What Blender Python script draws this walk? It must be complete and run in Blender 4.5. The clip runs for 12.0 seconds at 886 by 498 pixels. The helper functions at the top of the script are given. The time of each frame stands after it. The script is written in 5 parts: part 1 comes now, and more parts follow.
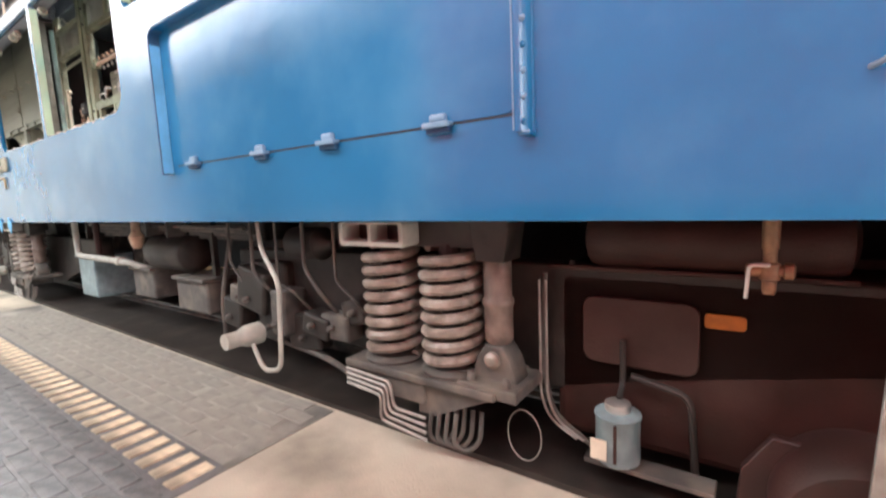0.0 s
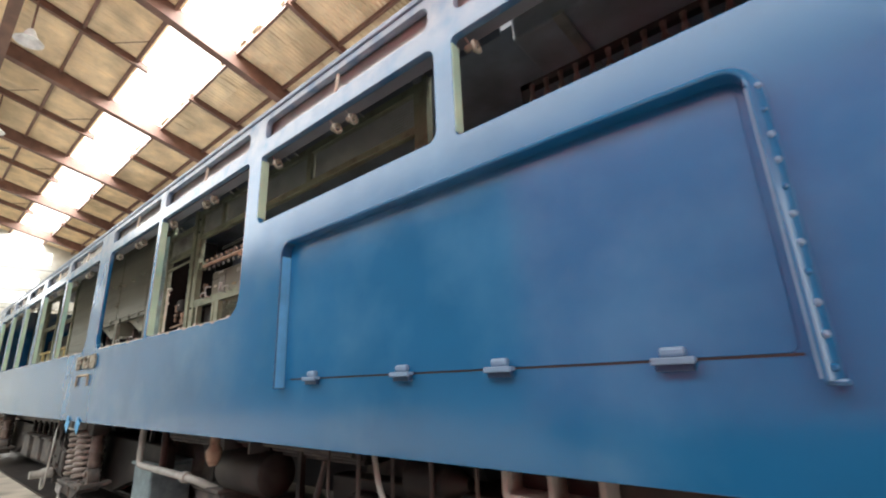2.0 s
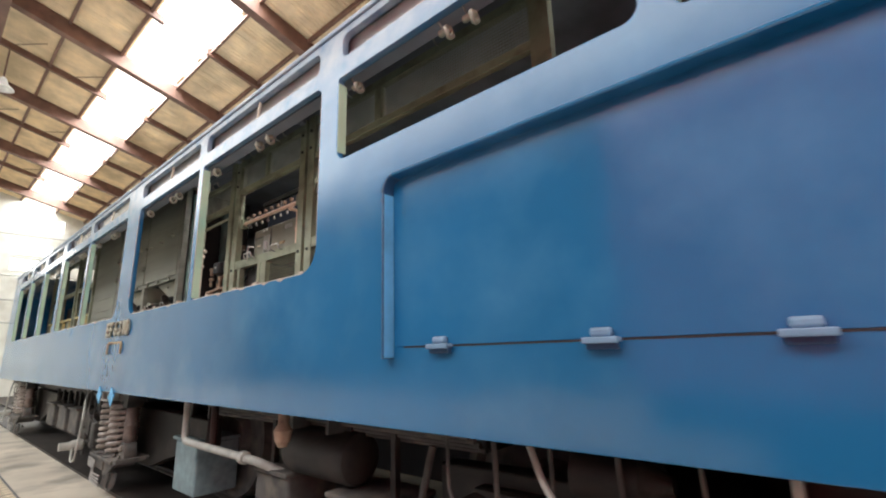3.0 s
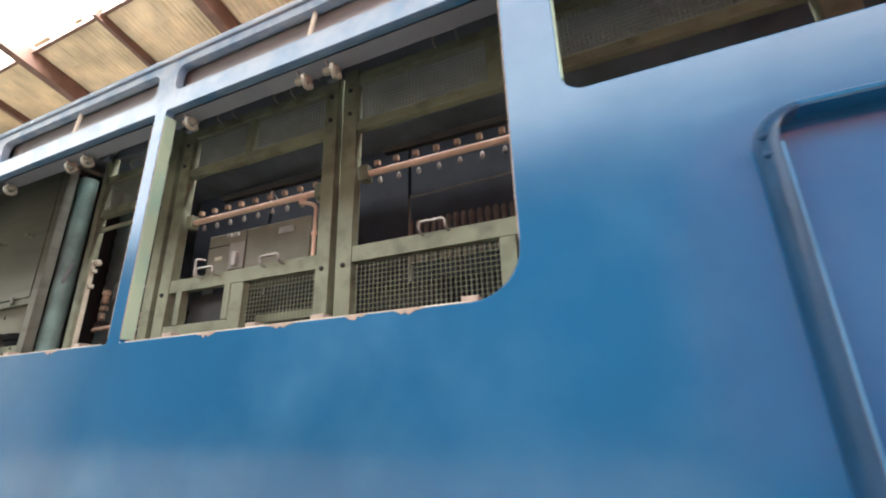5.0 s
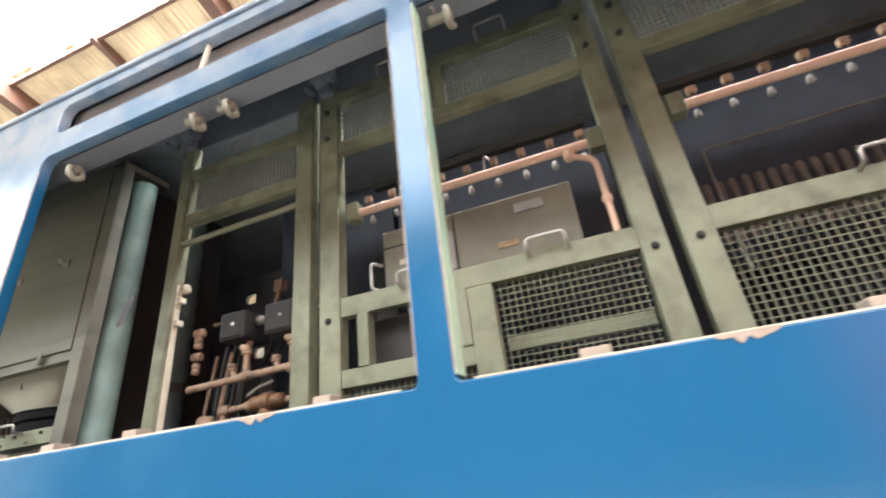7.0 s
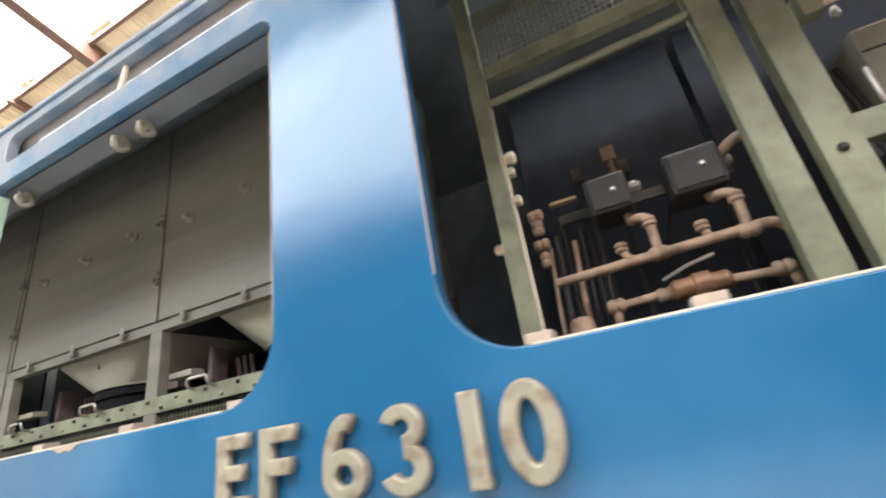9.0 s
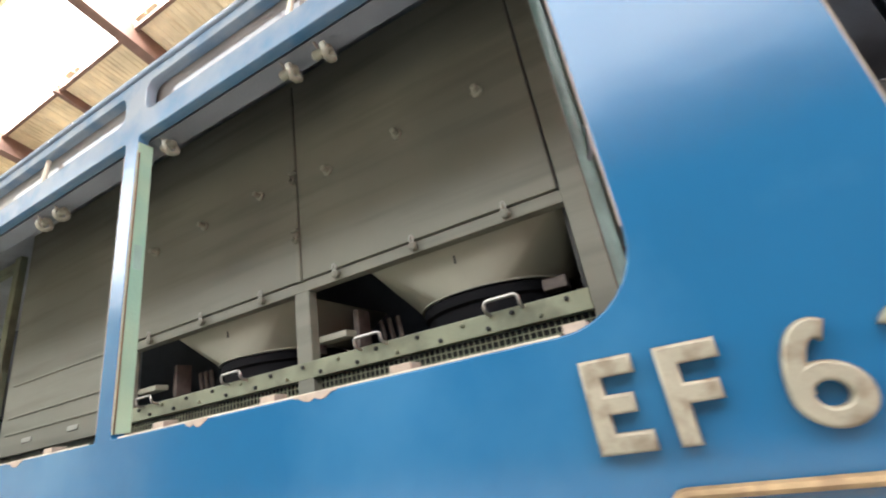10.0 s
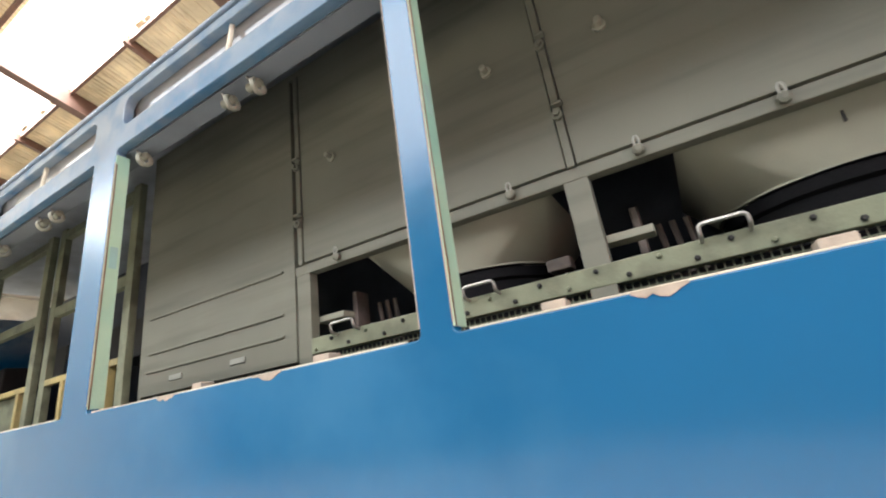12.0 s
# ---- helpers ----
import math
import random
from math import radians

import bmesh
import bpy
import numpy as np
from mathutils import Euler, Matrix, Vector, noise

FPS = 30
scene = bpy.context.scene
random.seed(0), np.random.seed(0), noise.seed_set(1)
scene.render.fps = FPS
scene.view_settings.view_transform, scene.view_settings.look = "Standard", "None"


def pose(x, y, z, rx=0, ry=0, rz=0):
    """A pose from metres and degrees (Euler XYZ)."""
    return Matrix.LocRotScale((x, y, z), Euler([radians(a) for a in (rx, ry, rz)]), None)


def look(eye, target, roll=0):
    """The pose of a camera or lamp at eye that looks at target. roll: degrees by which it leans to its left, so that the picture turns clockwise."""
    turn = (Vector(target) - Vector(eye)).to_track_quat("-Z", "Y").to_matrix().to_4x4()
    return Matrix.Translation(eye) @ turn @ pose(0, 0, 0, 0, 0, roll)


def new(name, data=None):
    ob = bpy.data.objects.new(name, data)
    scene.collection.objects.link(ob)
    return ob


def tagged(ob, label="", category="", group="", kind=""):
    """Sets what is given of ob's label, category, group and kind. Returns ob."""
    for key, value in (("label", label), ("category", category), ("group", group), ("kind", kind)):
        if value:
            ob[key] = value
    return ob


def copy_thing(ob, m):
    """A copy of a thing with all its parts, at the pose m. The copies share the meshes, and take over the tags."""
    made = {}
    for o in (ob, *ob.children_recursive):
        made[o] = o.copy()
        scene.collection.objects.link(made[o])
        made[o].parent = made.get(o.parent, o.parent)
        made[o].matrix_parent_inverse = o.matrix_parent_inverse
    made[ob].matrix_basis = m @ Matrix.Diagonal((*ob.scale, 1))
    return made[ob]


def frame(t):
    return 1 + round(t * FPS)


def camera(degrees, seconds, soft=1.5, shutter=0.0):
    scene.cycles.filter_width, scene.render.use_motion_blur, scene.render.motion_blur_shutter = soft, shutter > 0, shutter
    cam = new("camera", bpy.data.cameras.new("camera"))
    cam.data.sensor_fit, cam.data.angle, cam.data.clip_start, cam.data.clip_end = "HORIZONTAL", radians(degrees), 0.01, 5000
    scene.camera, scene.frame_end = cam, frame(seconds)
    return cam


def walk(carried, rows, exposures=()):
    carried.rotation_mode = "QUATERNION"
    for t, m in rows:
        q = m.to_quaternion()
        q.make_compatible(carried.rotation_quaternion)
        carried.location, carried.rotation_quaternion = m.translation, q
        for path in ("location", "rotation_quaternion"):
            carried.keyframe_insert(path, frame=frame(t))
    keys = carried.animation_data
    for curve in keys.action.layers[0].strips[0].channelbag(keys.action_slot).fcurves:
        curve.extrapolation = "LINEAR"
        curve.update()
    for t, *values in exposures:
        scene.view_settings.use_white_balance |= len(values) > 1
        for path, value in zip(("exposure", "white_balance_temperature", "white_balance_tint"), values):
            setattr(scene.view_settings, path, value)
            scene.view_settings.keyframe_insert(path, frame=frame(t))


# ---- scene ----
cam = camera(90.0, 12.0, soft=2.0, shutter=0.3)
PATH = [
    (0, (0.03, 0.019, 1.198), (-1.118, 1.639, 0.958), -2.5),
    (0.5, (0.033, 0.019, 1.287), (-1.124, 1.647, 1.398), -4.2),
    (1, (-0.029, 0.003, 1.373), (-1.184, 1.577, 1.808), -3.9),
    (1.5, (-0.265, -0.019, 1.416), (-1.416, 1.484, 2.061), -2.1),
    (2, (-0.595, -0.081, 1.437), (-1.811, 1.407, 1.989), -2.4),
    (2.5, (-0.998, -0.084, 1.398), (-2.24, 1.391, 1.93), -2.7),
    (3, (-1.506, -0.055, 1.432), (-2.761, 1.436, 1.882), -1.6),
    (3.2, (-1.729, -0.039, 1.459), (-2.922, 1.492, 1.942), -1.1),
    (4.8, (-3.271, 0.109, 1.612), (-4.035, 1.835, 2.272), -1.0),
    (5, (-3.434, 0.172, 1.631), (-4.175, 1.914, 2.277), -1.7),
    (5.5, (-3.881, 0.367, 1.712), (-4.524, 2.116, 2.437), -3.7),
    (6, (-4.298, 0.432, 1.716), (-4.855, 2.184, 2.504), -5.6),
    (6.5, (-4.727, 0.466, 1.737), (-5.234, 2.231, 2.53), -7.0),
    (7, (-5.208, 0.514, 1.772), (-5.762, 2.241, 2.615), -7.1),
    (7.2, (-5.409, 0.525, 1.76), (-5.95, 2.26, 2.596), -7.6),
    (8.8, (-6.674, 0.658, 1.806), (-7.371, 2.38, 2.548), -9.4),
    (9, (-6.854, 0.61, 1.803), (-7.566, 2.333, 2.525), -9.3),
    (9.5, (-7.258, 0.531, 1.797), (-7.97, 2.284, 2.447), -10.2),
    (10, (-7.634, 0.513, 1.798), (-8.404, 2.22, 2.499), -10.0),
    (10.5, (-8.001, 0.48, 1.773), (-8.764, 2.192, 2.473), -10.7),
    (11, (-8.322, 0.437, 1.791), (-9.104, 2.152, 2.46), -11.0),
    (11.5, (-8.659, 0.47, 1.77), (-9.505, 2.158, 2.428), -9.8),
    (12, (-8.861, 0.513, 1.765), (-9.742, 2.189, 2.409), -8.2),
]
walk(cam, [(t, look(eye, target, roll)) for t, eye, target, roll in PATH],
     exposures=[(0, 0.6), (0.5, 0.6), (1.0, 0.1), (1.5, -0.3), (3.2, -0.3), (4.8, -0.08), (6.5, 0.5), (7.2, 0.55), (9.0, 0.35), (10.5, 0.2), (12.0, 0.1)])


# ---------- world and light ----------
world = bpy.data.worlds.new("sky")
world.use_nodes = True
scene.world = world
wn = world.node_tree
sky = wn.nodes.new("ShaderNodeTexSky")
sky.sky_type, sky.sun_disc = "NISHITA", False
sky.sun_elevation, sky.sun_rotation = radians(50), radians(200)
wn.links.new(sky.outputs[0], wn.nodes["Background"].inputs[0])
wn.nodes["Background"].inputs[1].default_value = 0.12


def area(name, at, target, sx, sy, watts, colour):
    li = bpy.data.lights.new(name, "AREA")
    li.shape, li.size, li.size_y, li.energy, li.color = "RECTANGLE", sx, sy, watts, colour
    ob = new(name, li)
    ob.matrix_world = look(at, target)
    return ob


RIDGE_Y, RIDGE_Z, SLOPE = -2.2, 10.1, 0.25
X0, X1, YB, YF = -29.3, 8.0, -11.0, 13.0


def roof_z(y):
    return RIDGE_Z - SLOPE * abs(y - RIDGE_Y)


# SKY_B lies on the unseen slope; its size is chosen to light the side
SKY_A, SKY_B = (2.36, 3.6), (-9.2, -3.6)
for (ya, yb), watts in ((SKY_A, 720), (SKY_B, 330)):
    y = (ya + yb) / 2
    tilt = -SLOPE if y > RIDGE_Y else SLOPE
    for k in range(5):
        x = -25.5 + 7.4 * k
        area("skylight_lamp", (x, y, roof_z(y) + 0.12), (x, y + tilt, roof_z(y) - 0.88), 7.3, yb - ya - 0.1, watts, (0.97, 0.99, 1.0))
# daylight through an unseen open doorway, assumed in the near end wall
DOOR_Y, DOOR_Z = (-8.0, 1.2), 5.0
area("doorway_lamp", (X1 + 0.05, sum(DOOR_Y) / 2, DOOR_Z / 2), (X1 - 1, sum(DOOR_Y) / 2, DOOR_Z / 2), DOOR_Y[1] - DOOR_Y[0] - 0.1, DOOR_Z - 0.1, 700, (1, 0.98, 0.95))

# ---------- materials ----------


def mat(name, base, rough=0.6, metal=0.0, scale=6.0, var=0.25, bump=0.15, dirt=None, dirt_amt=0.5, dirt_scale=2.0, coat=0.0, fine=90.0, spec=0.5, worn=None, stretch=None):
    m = bpy.data.materials.new(name)
    m.use_nodes = True
    n, l = m.node_tree.nodes, m.node_tree.links
    b = n["Principled BSDF"]
    tc = n.new("ShaderNodeTexCoord")
    n1 = n.new("ShaderNodeTexNoise")
    n1.inputs["Scale"].default_value, n1.inputs["Detail"].default_value = scale, 6
    l.new(tc.outputs["Object"], n1.inputs["Vector"])
    n2 = n.new("ShaderNodeTexNoise")
    n2.inputs["Scale"].default_value, n2.inputs["Detail"].default_value = fine, 3
    l.new(tc.outputs["Object"], n2.inputs["Vector"])
    r = n.new("ShaderNodeValToRGB")
    e = r.color_ramp.elements
    e[0].position, e[1].position = 0.3, 0.72
    e[0].color = (*[c * (1 - var) for c in base], 1)
    e[1].color = (*[min(1, c * (1 + var)) for c in base], 1)
    l.new(n1.outputs[0], r.inputs[0])
    out = r.outputs[0]
    if dirt:
        n3 = n.new("ShaderNodeTexNoise")
        n3.inputs["Scale"].default_value, n3.inputs["Detail"].default_value = dirt_scale, 8
        l.new(tc.outputs["Object"], n3.inputs["Vector"])
        if stretch:
            mp = n.new("ShaderNodeMapping")
            mp.inputs["Scale"].default_value = stretch
            l.new(tc.outputs["Object"], mp.inputs[0])
            l.new(mp.outputs[0], n3.inputs["Vector"])
        r3 = n.new("ShaderNodeValToRGB")
        r3.color_ramp.elements[0].position, r3.color_ramp.elements[1].position = 0.48, 0.68
        r3.color_ramp.elements[1].color = (dirt_amt,) * 3 + (1,)
        l.new(n3.outputs[0], r3.inputs[0])
        mx = n.new("ShaderNodeMix")
        mx.data_type = "RGBA"
        l.new(r3.outputs[0], mx.inputs[0])
        l.new(out, mx.inputs[6])
        mx.inputs[7].default_value = (*dirt, 1)
        out = mx.outputs[2]
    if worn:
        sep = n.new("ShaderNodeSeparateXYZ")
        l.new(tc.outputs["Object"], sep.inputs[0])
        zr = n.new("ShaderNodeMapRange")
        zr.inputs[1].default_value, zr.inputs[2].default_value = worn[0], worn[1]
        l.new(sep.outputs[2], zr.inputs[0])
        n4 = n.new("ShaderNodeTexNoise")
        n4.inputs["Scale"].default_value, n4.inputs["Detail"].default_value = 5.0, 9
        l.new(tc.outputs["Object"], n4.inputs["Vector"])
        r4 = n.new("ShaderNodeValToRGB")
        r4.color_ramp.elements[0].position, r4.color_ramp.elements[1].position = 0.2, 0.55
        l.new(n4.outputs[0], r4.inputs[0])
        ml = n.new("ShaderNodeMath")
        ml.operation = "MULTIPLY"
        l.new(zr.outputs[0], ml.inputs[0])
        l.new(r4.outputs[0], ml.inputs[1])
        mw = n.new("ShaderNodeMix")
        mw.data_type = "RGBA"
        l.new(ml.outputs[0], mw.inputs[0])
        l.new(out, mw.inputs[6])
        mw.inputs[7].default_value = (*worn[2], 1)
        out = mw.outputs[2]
    b.inputs["Specular IOR Level"].default_value = spec
    l.new(out, b.inputs["Base Color"])
    mr = n.new("ShaderNodeMapRange")
    mr.inputs[3].default_value, mr.inputs[4].default_value = max(0.02, rough - 0.08), min(1, rough + 0.1)
    l.new(n1.outputs[0], mr.inputs[0])
    l.new(mr.outputs[0], b.inputs["Roughness"])
    b.inputs["Metallic"].default_value = metal
    b.inputs["Coat Weight"].default_value = coat
    if bump:
        ad = n.new("ShaderNodeMath")
        l.new(n1.outputs[0], ad.inputs[0])
        l.new(n2.outputs[0], ad.inputs[1])
        bp = n.new("ShaderNodeBump")
        bp.inputs["Strength"].default_value, bp.inputs["Distance"].default_value = bump, 0.01
        l.new(ad.outputs[0], bp.inputs["Height"])
        l.new(bp.outputs[0], b.inputs["Normal"])
    return m


# dirt mixes in paler blue blotches; worn pales the blue above z 2.95
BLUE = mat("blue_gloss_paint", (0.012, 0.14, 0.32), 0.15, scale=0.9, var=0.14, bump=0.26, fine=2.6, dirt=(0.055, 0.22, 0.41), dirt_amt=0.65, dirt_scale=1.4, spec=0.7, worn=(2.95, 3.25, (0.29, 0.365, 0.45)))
BLUEGREY = mat("weathered_blue_paint", (0.2, 0.27, 0.36), 0.5, scale=4, var=0.25, dirt=(0.42, 0.43, 0.45), dirt_amt=0.7, dirt_scale=3)
BLUELIGHT = mat("light_blue_tape_and_lit_lip", (0.12, 0.42, 0.72), 0.5)
GREEN = mat("pale_green_primer", (0.55, 0.76, 0.57), 0.5, scale=3, var=0.12, dirt=(0.25, 0.6, 0.55), dirt_amt=0.6, dirt_scale=2.5)
OLIVE = mat("olive_green_paint", (0.28, 0.3, 0.205), 0.45, scale=5, var=0.15, dirt=(0.1, 0.1, 0.07), dirt_amt=0.6, dirt_scale=7)
PANEL = mat("grey_green_sheet", (0.225, 0.225, 0.182), 0.5, scale=1.4, var=0.14, bump=0.06, dirt=(0.13, 0.13, 0.105), dirt_amt=0.6, dirt_scale=2, stretch=(0.35, 1, 5))
CEILGREY = mat("dark_grey_paint", (0.45, 0.49, 0.54), 0.45, scale=3)
TURQ = mat("turquoise_paint", (0.4, 0.62, 0.57), 0.5, scale=5, dirt=(0.1, 0.12, 0.11), dirt_amt=0.7)
BLACK = mat("near_black", (0.022, 0.023, 0.027), 0.7, scale=8)
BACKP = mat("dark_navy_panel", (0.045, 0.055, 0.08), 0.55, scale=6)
WIRE = mat("dull_wire", (0.36, 0.38, 0.33), 0.5)
# paler blue: painted light on hinges and rivets, real wear on lip edge
HINGE = mat("lit_and_worn_blue", (0.17, 0.3, 0.44), 0.4, scale=14, var=0.15)
DARKBOX = mat("dark_grey_box", (0.04, 0.04, 0.04), 0.6)
SALMON = mat("salmon_pipe_paint", (0.82, 0.57, 0.42), 0.45, scale=9, var=0.12)
RUSTPIPE = mat("brown_pipe_paint", (0.4, 0.28, 0.195), 0.55, scale=12, dirt=(0.12, 0.07, 0.05), dirt_amt=0.7, dirt_scale=14)
CREAM = mat("cream_paint", (0.8, 0.74, 0.6), 0.5)
STEEL = mat("bare_steel", (0.55, 0.53, 0.5), 0.4, 0.7, scale=14)
GREYPAINT = mat("grey_paint", (0.4, 0.4, 0.36), 0.5, scale=8)
BRASS = mat("dull_brass", (0.5, 0.36, 0.2), 0.42, 0.35, scale=18, dirt=(0.25, 0.16, 0.1), dirt_amt=0.5, dirt_scale=20)
NUMBER = mat("brushed_alloy", (0.41, 0.385, 0.3), 0.45, 0.3, scale=10, var=0.12, dirt=(0.2, 0.15, 0.1), dirt_amt=0.75, dirt_scale=22)
BOGIE = mat("oily_brown_black", (0.02, 0.016, 0.014), 0.55, scale=7, var=0.5, dirt=(0.055, 0.044, 0.038), dirt_amt=0.7, dirt_scale=4)
BOGIEGREY = mat("dusty_grey_iron", (0.085, 0.08, 0.075), 0.65, scale=7, var=0.4, dirt=(0.2, 0.17, 0.14), dirt_amt=0.7, dirt_scale=6)
SPRING = mat("dusty_brown_spring", (0.2, 0.16, 0.135), 0.32, scale=20, var=0.35, dirt=(0.46, 0.41, 0.37), dirt_amt=0.7, dirt_scale=9)
MAROON = mat("dark_red_brown_paint", (0.042, 0.015, 0.012), 0.5, spec=0.3, scale=4, var=0.4, dirt=(0.05, 0.034, 0.03), dirt_amt=0.7)
CANBLUE = mat("blue_grey_tin", (0.22, 0.3, 0.32), 0.4, scale=12)
ORANGE = mat("orange_paint", (0.4, 0.14, 0.015), 0.55, scale=25, var=0.2)
CONCRETE = mat("worn_concrete", (0.58, 0.53, 0.44), 0.75, scale=1.2, var=0.2, bump=0.25, dirt=(0.27, 0.25, 0.21), dirt_amt=0.9, dirt_scale=1.4)
PAVER = mat("yellow_paver", (0.72, 0.62, 0.46), 0.8, scale=20, var=0.25, bump=0.4, dirt=(0.2, 0.17, 0.13), dirt_amt=0.85, dirt_scale=5)
DARKBRICK = mat("dark_paver", (0.12, 0.125, 0.13), 0.6, scale=18, var=0.4, bump=0.3, dirt=(0.2, 0.2, 0.19), dirt_amt=0.5, dirt_scale=6)
ASPHALT = mat("dark_asphalt", (0.15, 0.155, 0.16), 0.65, scale=9, var=0.3, bump=0.4)
BOARD = mat("tan_roof_sheet", (0.82, 0.66, 0.43), 0.8, scale=2.2, var=0.22, bump=0.2, dirt=(0.38, 0.3, 0.18), dirt_amt=0.6, dirt_scale=0.7)
BEAM = mat("brown_painted_steel", (0.16, 0.085, 0.06), 0.6, scale=4, var=0.3)
WALLW = mat("off_white_wall", (0.62, 0.62, 0.56), 0.8, scale=1.5, var=0.1, dirt=(0.45, 0.43, 0.37), dirt_amt=0.6)
WALLR = mat("red_brown_wall", (0.62, 0.22, 0.18), 0.8, scale=2, var=0.25)
WALLD = mat("blue_grey_wall", (0.09, 0.11, 0.13), 0.8, scale=1.5, var=0.2)
PANE = mat("dusty_grey_glass", (0.42, 0.4, 0.39), 0.07, scale=5, var=0.15, bump=0.05, dirt=(0.4, 0.37, 0.34), dirt_amt=0.5, dirt_scale=4, coat=1.0)
PANE.node_tree.nodes["Principled BSDF"].inputs["Coat IOR"].default_value = 1.9
CHUTE = mat("pale_grey_sheet", (0.36, 0.355, 0.285), 0.45, scale=3, var=0.12, bump=0.05)
GREYPAVE = mat("grey_paver", (0.33, 0.32, 0.29), 0.6, scale=5, var=0.35, bump=0.4, dirt=(0.11, 0.11, 0.105), dirt_amt=0.9, dirt_scale=2.2)
DARKTURQ = mat("dark_turquoise_paint", (0.14, 0.2, 0.19), 0.4, scale=5)
FILLER = mat("pink_filler", (0.5, 0.42, 0.345), 0.8, scale=30, var=0.15)
COVE = mat("dark_blue_grey_lining", (0.27, 0.3, 0.35), 0.5, scale=3, dirt=(0.16, 0.165, 0.175), dirt_amt=0.5, dirt_scale=1.5)
SOOT = mat("matt_black_drum", (0.008, 0.008, 0.01), 0.85, scale=8, spec=0.2)
DARKBROWN = mat("dark_brown_insulator", (0.17, 0.14, 0.125), 0.6, scale=15, var=0.35)
COPPER = mat("tarnished_copper", (0.27, 0.15, 0.085), 0.45, 0.3, scale=20, var=0.3, dirt=(0.12, 0.07, 0.05), dirt_amt=0.6, dirt_scale=25)
DAMPER = mat("rusty_brown_tube", (0.12, 0.085, 0.07), 0.5, scale=12, var=0.4, dirt=(0.28, 0.22, 0.19), dirt_amt=0.6, dirt_scale=9)
DULLPIPE = mat("dull_grey_pipe", (0.3, 0.28, 0.26), 0.45, 0.4, scale=14, var=0.3)
BOXGREY = mat("olive_grey_box", (0.25, 0.245, 0.19), 0.45, scale=6, var=0.12, bump=0.06, dirt=(0.16, 0.15, 0.11), dirt_amt=0.5, dirt_scale=5)
# darker copy of the blue: shade painted on the lip upright and hinge undersides
SHADEBLUE = mat("shaded_blue_paint", (0.016, 0.07, 0.16), 0.3, scale=6, var=0.2)
REDOX = mat("red_oxide_paint", (0.036, 0.011, 0.009), 0.55, scale=6, var=0.35, dirt=(0.035, 0.024, 0.02), dirt_amt=0.7)
YELLOW = mat("faded_yellow_paint", (0.6, 0.48, 0.2), 0.5, scale=8, var=0.15, dirt=(0.3, 0.26, 0.14), dirt_amt=0.6, dirt_scale=6)
REDBODY = mat("red_brown_gloss_paint", (0.66, 0.13, 0.15), 0.3, scale=2, var=0.15, dirt=(0.3, 0.07, 0.06), dirt_amt=0.4)
WHITE = mat("white_enamel", (0.75, 0.75, 0.72), 0.4)

# ---------- builders ----------


def obj(name, bm, material, parent=None, label="", smooth=False):
    me = bpy.data.meshes.new(name)
    bmesh.ops.recalc_face_normals(bm, faces=bm.faces[:])
    bm.to_mesh(me)
    bm.free()
    me.materials.append(material)
    if smooth:
        for p in me.polygons:
            p.use_smooth = True
        me.set_sharp_from_angle(angle=0.7)
    ob = new(name, me)
    if parent:
        ob.parent = parent
    if label:
        tagged(ob, label)
    return ob


def part(name, bm, material, parent, label="", smooth=False):
    return obj(name, bm, material, parent, label, smooth)


def thing(name, label, category, group="", at=(0, 0, 0)):
    e = new(name)
    e.location = at
    return tagged(e, label, category, group)


def setting(ob, label="", category=""):
    return tagged(ob, label, category, kind="structure")


def box(bm, x0, x1, y0, y1, z0, z1, bev=0.0):
    g = bmesh.ops.create_cube(bm, size=1, matrix=Matrix.Translation(((x0 + x1) / 2, (y0 + y1) / 2, (z0 + z1) / 2)) @ Matrix.Diagonal((abs(x1 - x0), abs(y1 - y0), abs(z1 - z0), 1)))
    if bev:
        es = {e for v in g["verts"] for e in v.link_edges}
        bmesh.ops.bevel(bm, geom=list(es), offset=bev, segments=2, affect="EDGES", profile=0.5)
    return bm


def B():
    return bmesh.new()


def boxm(*a, bev=0.0):
    return box(B(), *a, bev=bev)


def tube(bm, pts, r, seg=10, closed=False):
    """A round bar along a line of points; r one radius or one a point."""
    pts = [Vector(p) for p in pts]
    n = len(pts)
    rings = []
    up = None
    for i, p in enumerate(pts):
        a = pts[i - 1] if i or closed else p
        c = pts[(i + 1) % n] if i < n - 1 or closed else p
        d = (c - a).normalized()
        if up is None:
            up = d.orthogonal().normalized()
        up = (up - d * up.dot(d)).normalized()
        side = d.cross(up)
        rr = r[i] if isinstance(r, (list, tuple)) else r
        rings.append([bm.verts.new(p + rr * (math.cos(2 * math.pi * k / seg) * up + math.sin(2 * math.pi * k / seg) * side)) for k in range(seg)])
    for i in range(n if closed else n - 1):
        a, b = rings[i], rings[(i + 1) % n]
        for k in range(seg):
            bm.faces.new((a[k], a[(k + 1) % seg], b[(k + 1) % seg], b[k]))
    if not closed:
        bm.faces.new(rings[0][::-1])
        bm.faces.new(rings[-1])
    return bm


def rod(p, q, r, seg=10):
    return tube(B(), [p, q], r, seg)


def bend(pts, r=0.05, n=5):
    """Rounds the corners of a line of points."""
    pts = [Vector(p) for p in pts]
    out = [pts[0]]
    for a, b, c in zip(pts, pts[1:], pts[2:]):
        u, v = (a - b), (c - b)
        k = min(r, u.length / 2, v.length / 2)
        p, q = b + u.normalized() * k, b + v.normalized() * k
        out += [(1 - t) ** 2 * p + 2 * t * (1 - t) * b + t * t * q for t in [i / n for i in range(n + 1)]]
    return out + [pts[-1]]


